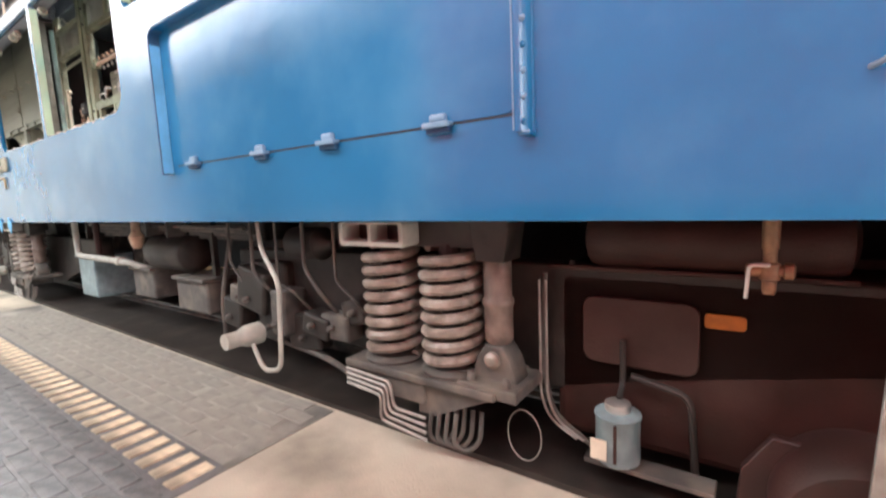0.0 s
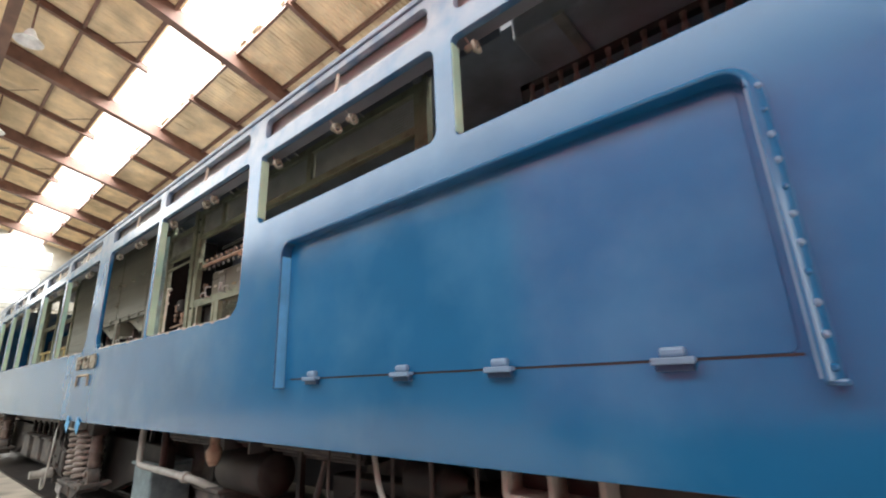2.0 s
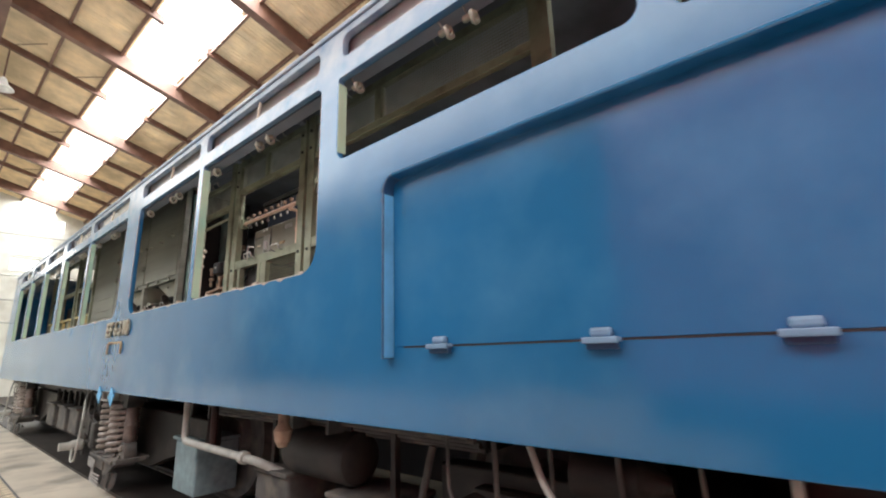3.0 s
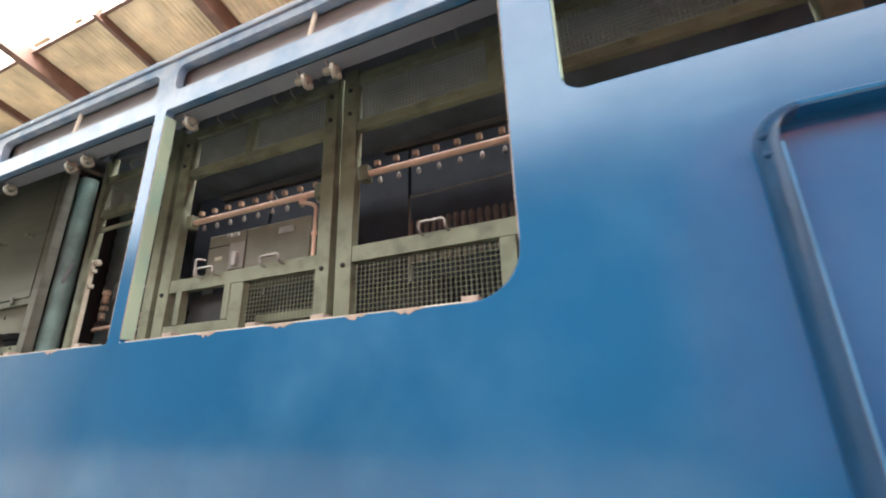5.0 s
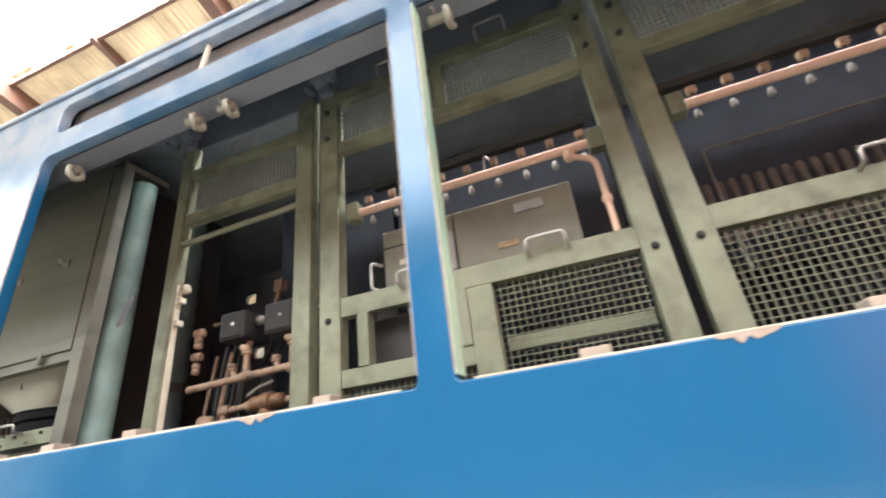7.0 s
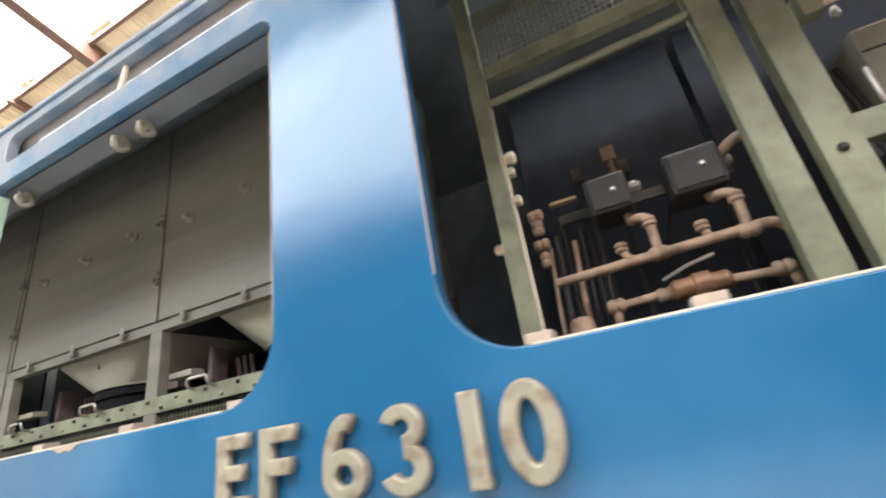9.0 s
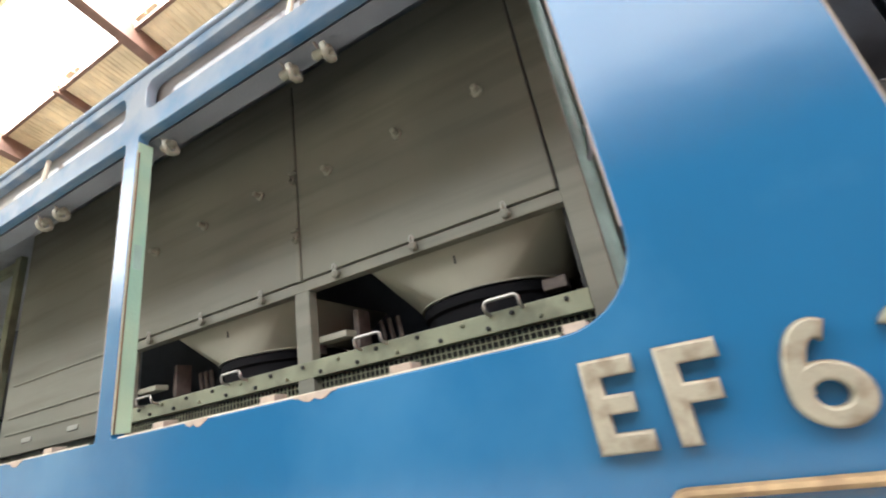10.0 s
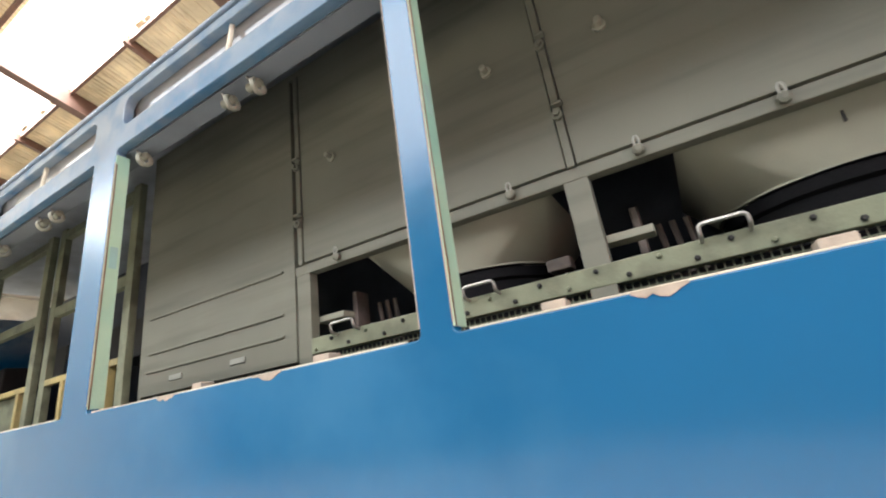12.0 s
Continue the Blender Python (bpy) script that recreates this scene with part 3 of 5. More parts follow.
def joined(groups):
    b = stroke(groups[0])
    for k, g in enumerate(groups[1:]):
        o = plate(g, P - 0.0275, P - 0.001, 0.006)
        me = bpy.data.meshes.new("tmp")
        o.to_mesh(me)
        o.free()
        b.from_mesh(me)
        bpy.data.meshes.remove(me)
    return b
part("number_six", joined(six(-7.501)), NUMBER, loco, "raised alloy figure 6")
part("number_three", joined(three(-7.36)), NUMBER, loco, "raised alloy figure 3")
part("number_one", stroke([[(-7.192, Z0), (-7.15, Z0), (-7.15, Z0 + 0.014), (-7.154, Z0 + 0.02), (-7.154, Z1), (-7.192, Z1)]]), NUMBER, loco, "raised alloy figure 1")
part("number_zero", stroke(ring(-7.068, Z0 + H / 2, 0.054, H / 2 + 0.004, 0.034)), NUMBER, loco, "raised alloy figure 0")
# brass frame for the depot plate under the number
fx0, fx1, fz0, fz1 = -7.70, -7.22, 1.50, 1.622
part("plate_frame", tube(B(), bend([(fx0, P - 0.012, fz0), (fx0, P - 0.012, fz1), (fx1, P - 0.012, fz1), (fx1, P - 0.012, fz0)], 0.02), 0.010, 8), BRASS, loco, "thin brass frame of a missing plate", True)
# light blue masking tape hanging under the side
for x in (-7.75, -7.3):
    bm = boxm(-0.07, 0.07, -0.004, 0.004, -0.11, 0.02)
    bm.transform(Matrix.Translation((x, P - 0.012, 1.1)) @ Matrix.Rotation(radians(35), 4, "Y"))
    part("masking_tape", bm, BLUELIGHT, loco, "light blue masking tape flap")
# hook clamps along the tops of the openings
def clamp(x, y, z):
    """A cast hook: a barrel with a lug, an open C and a thumb screw."""
    b = lathe([(0.012, -0.045), (0.02, -0.036), (0.016, -0.01), (0.016, 0.012), (0.022, 0.02), (0.012, 0.034)], 10, "x", (x, y, z))
    c = part("hook_clamp", b, CHUTE, loco, "small grey cast hook clamp", True)
    R = [(x + 0.03 + 0.004 * math.cos(3 * a), y - 0.012 + 0.03 * math.sin(a), z - 0.026 + 0.03 * math.cos(a)) for a in [radians(20 + 34 * i) for i in range(10)]]
    part("clamp_hook", tube(B(), R, [0.008 + 0.004 * math.sin(i / 9 * math.pi) for i in range(10)], 8), CHUTE, c, "", True)
    part("clamp_screw", rod((x - 0.012, y - 0.004, z + 0.002), (x - 0.022, y - 0.03, z + 0.045), 0.006, 6), DULLPIPE, c)
for a, b, c, d, r in WINS:
    m = (a + b) / 2
    for x in (a + 0.07, m - 0.07, m + 0.09):
        clamp(x, P + 0.09, d - 0.035)
# paint-stripped chips and spacer blocks along the sills
for x in (-5.22, -4.76, -4.45, -3.88, -6.75, -5.83, -7.03, -6.43, -8.63, -8.2, -7.79, -9.1, -9.75, -10.3):
    w = 0.022 + 0.008 * random.random()
    b = boxm(x - w, x + w, P + 0.012, P + 0.06, SILL - 0.005, SILL + 0.022, bev=0.003)
    part("sill_block", b, FILLER, loco, "pinkish spacer block on the window sill")
for x, w in ((-4.97, 0.05), (-4.6, 0.06), (-4.28, 0.04), (-4.08, 0.05), (-8.45, 0.07), (-8.9, 0.05), (-9.95, 0.06), (-10.45, 0.05), (-6.0, 0.05)):
    top = [(x - w + 2 * w * i / 8, SILL + 0.001) for i in range(9)]
    low = [(x + w - 2 * w * i / 8, SILL - 0.004 - 0.018 * random.random() * math.sin(math.pi * (i + 0.01) / 8.02)) for i in range(9)]
    part("paint_chip", plate([top + low], P - 0.0025, P - 0.0005), FILLER, loco, "bare filler where the paint has chipped")
for a, b, c, d, r in WINS[2:]:
    part("sill_edge", tube(B(), [(a + max(0.04, r[0]), P + 0.004, c + 0.001), (b - max(0.04, r[1]), P + 0.004, c + 0.001)], 0.0026, 6), CREAM, loco, "bare pale edge of the window sill")

# ---------- inside the body ----------
def grille(name, x0, x1, z0, z1, y, pitch, parent, material=OLIVE, w=0.002):
    """Welded wire mesh of crossing wires."""
    bm = B()
    n = int((x1 - x0) / pitch)
    for k in range(1, n):
        x = x0 + (x1 - x0) * k / n
        box(bm, x - w, x + w, y - w, y + w, z0, z1)
    n = max(2, int((z1 - z0) / pitch))
    for k in range(1, n):
        z = z0 + (z1 - z0) * k / n
        box(bm, x0, x1, y + w, y + 3 * w, z - w, z + w)
    return part(name, bm, material, parent)
def bar(t, name, x0, x1, z0, z1, y0=YI, y1=YI + 0.05, m=OLIVE):
    return part(name, boxm(x0, x1, y0, y1, z0, z1, bev=0.004), m, t)
def handle(t, x, z, w=0.07, h=0.05, m=STEEL):
    return part("handle", tube(B(), bend([(x - w, YI, z), (x - w, YI - 0.045, z + 0.005), (x - w, YI - 0.05, z + h), (x + w, YI - 0.05, z + h), (x + w, YI - 0.045, z + 0.005), (x + w, YI, z)], 0.018, 3), 0.0065, 8), m, t, "grey bent rod handle", True)
def bolt(t, x, z, r=0.014, m=DARKBOX):
    return part("bolt", lathe([(r, 0), (r, 0.012), (r * 0.6, 0.02)], 8, "y", (x, YI, z)), m, t)
# closes a locker with a dark back sheet and a black floor sheet
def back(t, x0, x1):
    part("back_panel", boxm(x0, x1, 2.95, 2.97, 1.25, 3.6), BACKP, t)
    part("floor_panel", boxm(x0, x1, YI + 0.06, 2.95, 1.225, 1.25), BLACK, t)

def roof_clamp(t, x):
    """A round cast clamp on top of a post, holding the roof edge."""
    c = part("roof_clamp", lathe([(0.03, -0.06), (0.075, -0.05), (0.08, 0.0), (0.06, 0.02), (0.06, 0.05), (0.03, 0.06)], 18, "x", (x, YI - 0.03, 3.69)), COVE, t, "grey round cast roof clamp", True)
    part("clamp_arm", boxm(x - 0.035, x + 0.035, YI - 0.04, YI + 0.02, 3.56, 3.66, bev=0.012), COVE, c)
    part("clamp_jaw", tube(B(), [(x - 0.09, YI - 0.06 + 0.06 * math.sin(q), 3.66 + 0.06 * math.cos(q)) for q in [radians(-30 + 26 * i) for i in range(10)]], 0.014, 8), COVE, c, "", True)

# locker with the grey control box
t = thing("equipment_locker", "olive green locker frame with wire mesh and grey control box", "equipment locker", "lockers along the corridor")
for x0, x1 in ((-6.28, -6.18), (-5.0, -4.91)):
    bar(t, "post", x0, x1, 1.22, 3.6, YI - 0.005, YI + 0.06)
bar(t, "rail", -6.18, -5.0, 3.18, 3.24)
bar(t, "rail", -6.18, -5.0, 3.5, 3.57)
bar(t, "rail", -6.18, -5.0, 2.335, 2.42)
bar(t, "stile", -5.66, -5.6, 3.24, 3.5)
bar(t, "stile", -5.63, -5.53, 1.3, 2.335)
bar(t, "rail", -6.18, -5.63, 2.05, 2.12)
bar(t, "stile", -6.1, -6.05, 2.12, 2.335, YI - 0.006)
bar(t, "stile", -5.68, -5.63, 2.12, 2.335, YI - 0.006)
bar(t, "cross_bar", -5.53, -5.0, 2.1, 2.15, YI + 0.12, YI + 0.17)
grille("wire_mesh", -6.18, -5.66, 3.24, 3.5, YI + 0.02, 0.022, t, WIRE)
grille("wire_mesh", -5.6, -5.0, 3.24, 3.5, YI + 0.02, 0.022, t, WIRE)
grille("wire_mesh", -5.53, -5.0, 1.6, 2.335, YI + 0.02, 0.025, t, OLIVE, 0.0013)
grille("wire_mesh", -6.18, -5.63, 1.6, 2.05, YI + 0.02, 0.025, t, OLIVE, 0.0013)
part("inner_box", boxm(-6.1, -5.66, YI + 0.1, YI + 0.4, 2.0, 2.33, bev=0.01), DARKBOX, t)
for x in (-5.82, -5.3):
    handle(t, x, 2.4)
    handle(t, x - 0.03, 3.55)
for x in (-4.955, -6.235):
    for z in (2.33, 3.28, 3.45):
        bolt(t, x, z)
back(t, -6.28, -4.9)
roof_clamp(t, -4.955)
roof_clamp(t, -6.235)
cb = part("control_box", boxm(-5.98, -5.12, YI + 0.1, YI + 0.42, 2.37, 2.685, bev=0.008), BOXGREY, t, "grey sheet-metal control box")
cb.location = (-0.045, 0.02, 0.055)
part("door_seam", boxm(-5.98, -5.63, YI + 0.094, YI + 0.1, 2.595, 2.6), DARKBOX, cb)
part("door_seam", boxm(-5.635, -5.63, YI + 0.094, YI + 0.1, 2.40, 2.68), DARKBOX, cb)
part("latch", boxm(-5.72, -5.68, YI + 0.06, YI + 0.1, 2.43, 2.53, bev=0.01), STEEL, cb, "bright steel latch")
part("latch_plate", boxm(-5.77, -5.64, YI + 0.092, YI + 0.1, 2.42, 2.6), GREYPAINT, cb)
part("name_plate", boxm(-5.36, -5.24, YI + 0.092, YI + 0.1, 2.6, 2.64), STEEL, cb)
part("label_strip", boxm(-5.45, -5.37, YI + 0.094, YI + 0.1, 2.46, 2.485), BRASS, cb)
part("label_strip", boxm(-5.9, -5.84, YI + 0.094, YI + 0.1, 2.5, 2.525), CREAM, cb)
part("toggle", boxm(-5.8, -5.76, YI + 0.08, YI + 0.1, 2.645, 2.67, bev=0.005), STEEL, cb)
part("toggle", boxm(-5.74, -5.7, YI + 0.08, YI + 0.1, 2.645, 2.67, bev=0.005), STEEL, cb)
part("side_handle", tube(B(), bend([(-5.99, YI + 0.1, 2.4), (-6.02, YI + 0.05, 2.4), (-6.02, YI + 0.05, 2.52), (-5.99, YI + 0.1, 2.52)], 0.015, 3), 0.008, 8), STEEL, cb)

def pipe_run(t, x0, x1, z, y):
    p = part("air_pipe", tube(B(), [(x0, y, z), (x1, y, z)], 0.019, 12), SALMON, t, "salmon painted pipe", True)
    for x in (x0, x1):
        part("pipe_bracket", boxm(x - 0.03, x + 0.03, y - 0.03, y + 0.03, z - 0.045, z + 0.05, bev=0.006), OLIVE, t)
    n = int((x1 - x0) / 0.12)
    part("busbar", boxm(x0, x1, y + 0.2, y + 0.24, z + 0.25, z + 0.29), DARKBOX, t)
    for k in range(n):
        x = x0 + (k + 0.6) * (x1 - x0) / n
        part("insulator", lathe([(0.006, -0.04), (0.013, -0.032), (0.013, -0.016), (0.007, 0.0)], 10, "z", (x, y + 0.04, z - 0.012)), DULLPIPE, t)
        part("terminal", boxm(x - 0.016, x + 0.016, y - 0.005, y + 0.02, z + 0.045, z + 0.075, bev=0.003), RUSTPIPE, t)
        part("terminal_stem", rod((x, y + 0.008, z + 0.012), (x, y + 0.008, z + 0.05), 0.006, 6), DARKBOX, t)
pipe_run(t, -6.12, -5.03, 2.83, YI + 0.04)
part("branch_pipe", tube(B(), bend([(-5.14, YI + 0.05, 2.83), (-5.14, YI + 0.0, 2.77), (-5.05, YI + 0.03, 2.745), (-5.05, YI + 0.03, 2.42)], 0.035), 0.012, 10), SALMON, t, "", True)
part("union_nut", lathe([(0.018, 0), (0.022, 0.01), (0.022, 0.03), (0.018, 0.04)], 8, "z", (-5.14, YI + 0.01, 2.76)), SALMON, t)
part("union_nut", lathe([(0.015, 0), (0.019, 0.008), (0.019, 0.024), (0.015, 0.032)], 8, "z", (-5.05, YI + 0.03, 2.55)), SALMON, t)
for k in range(5):
    part("cable", tube(B(), bend([(-6.12 + 0.03 * k, YI + 0.2, 1.3), (-6.1 + 0.02 * k, YI + 0.18, 2.3), (-6.12 + 0.02 * k, YI + 0.25, 2.7)], 0.1), 0.009, 6), DARKBOX, t)
part("rod_loop", tube(B(), bend([(-5.5, YI + 0.12, 2.88), (-5.49, YI + 0.1, 2.98), (-5.42, YI + 0.12, 2.86)], 0.03), 0.004, 6), STEEL, t)

# locker with the resistor bank
t = thing("equipment_locker", "olive green locker frame with wire mesh over dark resistors", "equipment locker", "lockers along the corridor")
for x0, x1 in ((-4.865, -4.765), (-2.56, -2.43)):
    bar(t, "post", x0, x1, 1.22, 3.6, YI - 0.005, YI + 0.06)
for z0, z1 in ((3.16, 3.22), (3.5, 3.57), (2.34, 2.43)):
    bar(t, "rail", -4.765, -2.56, z0, z1)
bar(t, "stile", -3.95, -3.87, 1.3, 2.34)
bar(t, "stile", -3.95, -3.87, 3.22, 3.5)
for a, b in ((-4.765, -3.95), (-3.87, -2.56)):
    grille("wire_mesh", a, b, 1.6, 2.34, YI + 0.02, 0.025, t, OLIVE, 0.0013)
    grille("wire_mesh", a, b, 3.22, 3.5, YI + 0.02, 0.022, t, WIRE)
for x in (-4.27, -3.3):
    handle(t, x, 2.42)
    handle(t, x + 0.1, 3.55)
for z in (2.33, 3.28, 3.45):
    bolt(t, -4.815, z)
back(t, -4.87, -2.43)
roof_clamp(t, -2.5)
pipe_run(t, -4.72, -2.62, 2.87, YI + 0.04)
for k in range(18):
    x = -4.62 + 0.05 * k
    part("resistor_coil", lathe([(0.018, 2.42), (0.02, 2.5), (0.015, 2.53), (0.02, 2.58), (0.015, 2.62), (0.019, 2.68), (0.012, 2.7)], 8, "z", (x, YI + 0.42, 0)), DARKBROWN, t)
part("wire_frame", tube(B(), bend([(-4.6, YI + 0.35, 2.2), (-4.6, YI + 0.35, 2.83), (-3.72, YI + 0.35, 2.85), (-3.72, YI + 0.35, 2.2)], 0.02), 0.006, 6), DULLPIPE, t)
for k in range(3):
    x = -3.54 + 0.19 * k
    part("contact_finger", boxm(x - 0.022, x + 0.022, YI + 0.25, YI + 0.28, 2.7, 2.79, bev=0.008), GREYPAINT, t)
    part("contact_base", boxm(x - 0.03, x + 0.03, YI + 0.22, YI + 0.3, 2.62, 2.67, bev=0.012), COPPER, t)
    part("contact_arm", tube(B(), [(x - 0.05, YI + 0.24, 2.6), (x - 0.02, YI + 0.24, 2.66), (x + 0.04, YI + 0.24, 2.63)], 0.01, 8), COPPER, t)
bm = B()
for k in range(76):
    x = -4.75 + 0.029 * k
    box(bm, x, x + 0.012, YI + 0.2, YI + 0.5, 1.6, 2.25)
tagged(part("resistor_grid", bm, DARKBOX, t, "dark resistor grid plates"), kind="stuff")

# rack of hanging insulators high up beyond the short openings
t = thing("insulator_rack", "rack of brown hanging insulators inside the body", "insulator rack")
part("rack_bar", boxm(-1.9, -0.2, 2.5, 2.56, 3.42, 3.47), DARKBOX, t)
part("rack_bar", boxm(-1.9, -0.2, 2.5, 2.56, 3.12, 3.16), DARKBOX, t)
part("rack_post", boxm(-1.9, -1.82, 2.5, 2.56, 1.22, 3.47), DARKBOX, t)
part("rack_post", boxm(-0.28, -0.2, 2.5, 2.56, 1.22, 3.47), DARKBOX, t)
for k in range(14):
    x = -1.8 + 0.11 * k
    part("insulator", lathe([(0.012, 3.16), (0.028, 3.2), (0.014, 3.25), (0.028, 3.3), (0.014, 3.35), (0.02, 3.42)], 10, "z", (x, 2.48, 0)), SPRING, t)
t = thing("overhead_duct", "dark grey sheet-metal duct under the roof", "duct")
part("duct_sheet", boxm(-1.75, 0.9, 2.15, 2.9, 3.56, 3.855, bev=0.02), CEILGREY, t)
part("duct_band", boxm(-1.45, -1.38, 2.13, 2.92, 3.54, 3.57), GREYPAINT, t)
part("duct_band", boxm(-0.6, -0.53, 2.13, 2.92, 3.54, 3.57), GREYPAINT, t)

# open bay with pipework
t = thing("pipework_bay", "olive locker frame open on brown pipework and black valve boxes", "pipework bay", "lockers along the corridor")
bar(t, "post", -7.222, -7.158, 1.22, 3.6, YI - 0.005, YI + 0.06)
part("cream_strip", boxm(-7.158, -7.15, YI + 0.02, YI + 0.05, 1.22, 2.72, bev=0.002), CREAM, t, "cream painted strip on the post")
bar(t, "post", -6.42, -6.33, 1.22, 3.6, YI - 0.005, YI + 0.06)
for z0, z1 in ((3.06, 3.12), (3.36, 3.42)):
    bar(t, "rail", -7.15, -6.42, z0, z1)
grille("wire_mesh", -7.15, -6.42, 3.12, 3.36, YI + 0.02, 0.022, t, WIRE)
handle(t, -6.75, 3.4)
part("cross_rod", rod((-7.2, YI + 0.02, 2.95), (-6.37, YI + 0.02, 2.97), 0.017), OLIVE, t, "", True)
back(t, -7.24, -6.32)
roof_clamp(t, -7.19)
for x0, x1, z0, z1 in ((-6.91, -6.768, 2.385, 2.525), (-6.645, -6.48, 2.37, 2.52)):
    v = part("valve_box", boxm(x0, x1, 2.13, 2.32, z0, z1, bev=0.012), DARKBOX, t, "dark grey valve box")
    part("cover", boxm(x0 + 0.012, x1 - 0.012, 2.122, 2.132, z0 + 0.012, z1 - 0.012, bev=0.004), DARKBOX, v)
    part("cover_screw", lathe([(0.01, 0), (0.007, 0.01)], 8, "y", ((x0 + x1) / 2 + 0.02, 2.12, (z0 + z1) / 2)), STEEL, v)
    part("gland", lathe([(0.02, 0), (0.024, 0.01), (0.024, 0.03), (0.014, 0.045)], 10, "x", (x1, 2.23, (z0 + z1) / 2 + 0.03)), DULLPIPE, v)
part("box_rail", boxm(-7.04, -6.42, 2.32, 2.35, 2.46, 2.5, bev=0.004), BOGIEGREY, t)
part("terminal", boxm(-6.815, -6.76, 2.38, 2.43, 2.7, 2.765, bev=0.006), RUSTPIPE, t)
part("terminal_stem", rod((-6.79, 2.4, 2.7), (-6.79, 2.34, 2.49), 0.012, 8), RUSTPIPE, t)
part("strip_terminal", boxm(-7.05, -6.95, 2.22, 2.25, 2.51, 2.525, bev=0.003), BRASS, t)
def fitting(x, y, z, axis, r=0.026, w=0.03):
    return part("union", lathe([(r * 0.7, -w), (r, -w * 0.7), (r, -w * 0.2), (r * 0.8, 0), (r, w * 0.2), (r, w * 0.7), (r * 0.7, w)], 8, axis, (x, y, z)), RUSTPIPE, t, "", True)
part("manifold", tube(B(), bend([(-7.085, 2.15, 2.19), (-6.5, 2.15, 2.208), (-6.4, 2.15, 2.21), (-6.375, 2.15, 2.12), (-6.37, 2.15, 1.8)], 0.07), 0.0165, 12), RUSTPIPE, t, "brown painted air manifold", True)
for x in (-6.745, -6.49):
    fitting(x, 2.15, 2.202, "x", 0.024)
    part("riser", tube(B(), bend([(x, 2.15, 2.2), (x + 0.002, 2.145, 2.33), (x - 0.035, 2.145, 2.34), (x - 0.05, 2.2, 2.345), (x - 0.05, 2.22, 2.39)], 0.022), 0.0155, 10), RUSTPIPE, t, "", True)
    fitting(x, 2.147, 2.315, "z", 0.023, 0.018)
for x in (-6.85, -6.6):
    part("stub_elbow", tube(B(), bend([(x + 0.1, 2.17, 2.208), (x + 0.01, 2.175, 2.21), (x, 2.175, 2.265)], 0.03), 0.014, 10), RUSTPIPE, t, "", True)
    fitting(x, 2.175, 2.26, "z", 0.022, 0.018)
part("lower_pipe", tube(B(), bend([(-6.93, 2.22, 1.96), (-6.92, 2.22, 2.075), (-6.7, 2.22, 2.088), (-6.41, 2.22, 2.072), (-6.4, 2.22, 1.9)], 0.03), 0.015, 10), RUSTPIPE, t, "", True)
for x in (-6.92, -6.76, -6.43):
    fitting(x, 2.22, 2.078, "x", 0.027)
part("strainer", lathe([(0.02, -0.09), (0.036, -0.075), (0.036, -0.02), (0.044, -0.015), (0.044, 0.03), (0.032, 0.035), (0.032, 0.08), (0.02, 0.09)], 14, "x", (-6.66, 2.2, 2.08)), COPPER, t, "brown cast strainer body", True)
part("strainer_bowl", lathe([(0.02, -0.1), (0.034, -0.085), (0.034, 0.0)], 12, "z", (-6.66, 2.2, 2.06)), COPPER, t, "", True)
part("lever", tube(B(), bend([(-6.76, 2.18, 2.12), (-6.68, 2.16, 2.145), (-6.6, 2.16, 2.16)], 0.02), 0.006, 6), STEEL, t)
part("upper_pipe", tube(B(), bend([(-6.48, 2.2, 2.48), (-6.43, 2.17, 2.515), (-6.36, 2.15, 2.52)], 0.03), 0.017, 10), RUSTPIPE, t, "", True)
part("riser_base", lathe([(0.05, 1.9), (0.055, 1.98), (0.04, 2.06), (0.03, 2.07)], 12, "z", (-7.05, 2.24, 0)), RUSTPIPE, t, "rusty brown pipe foot", True)
for k in range(7):
    x = -7.12 + 0.032 * k
    part("down_pipe", tube(B(), bend([(x, 2.28 + 0.03 * (k % 3), 1.26), (x, 2.29 + 0.03 * (k % 3), 2.1), (x + 0.02, 2.32 + 0.03 * (k % 3), 2.38 + 0.05 * (k % 3))], 0.08), 0.008 + 0.003 * (k % 2), 8), RUSTPIPE if k in (0, 3) else DARKBOX, t, "", True)
for z, r in ((2.48, 0.026), (2.43, 0.022), (2.36, 0.024), (2.3, 0.02)):
    fitting(-7.11, 2.2, z, "x" if r > 0.022 else "z", r, 0.028)
part("strip_cap", lathe([(0.02, 0), (0.026, 0.01), (0.026, 0.03), (0.016, 0.04)], 10, "x", (-7.15, YI + 0.05, 2.7)), CREAM, t, "", True)
for z in (2.62, 2.5):
    part("strip_clip", boxm(-7.15, -7.125, YI + 0.02, YI + 0.06, z, z + 0.03, bev=0.004), CREAM, t)
for k in range(6):
    x = -7.05 + 0.12 * k
    part("conduit", tube(B(), bend([(x, 2.55, 1.26), (x + 0.01, 2.55, 2.3 + 0.08 * (k % 3)), (x + 0.08, 2.6, 2.5 + 0.08 * (k % 3))], 0.08), 0.011, 8), DARKBOX, t, "", True)
for x, z in ((-6.95, 2.9), (-6.72, 2.86)):
    part("relay", boxm(x - 0.03, x + 0.03, 2.9, 2.95, z, z + 0.08, bev=0.006), BOGIEGREY, t)
for x, z in ((-6.9, 2.78), (-6.78, 2.83)):
    part("relay_label", boxm(x - 0.03, x + 0.03, 2.944, 2.95, z, z + 0.012), GREYPAINT, t)

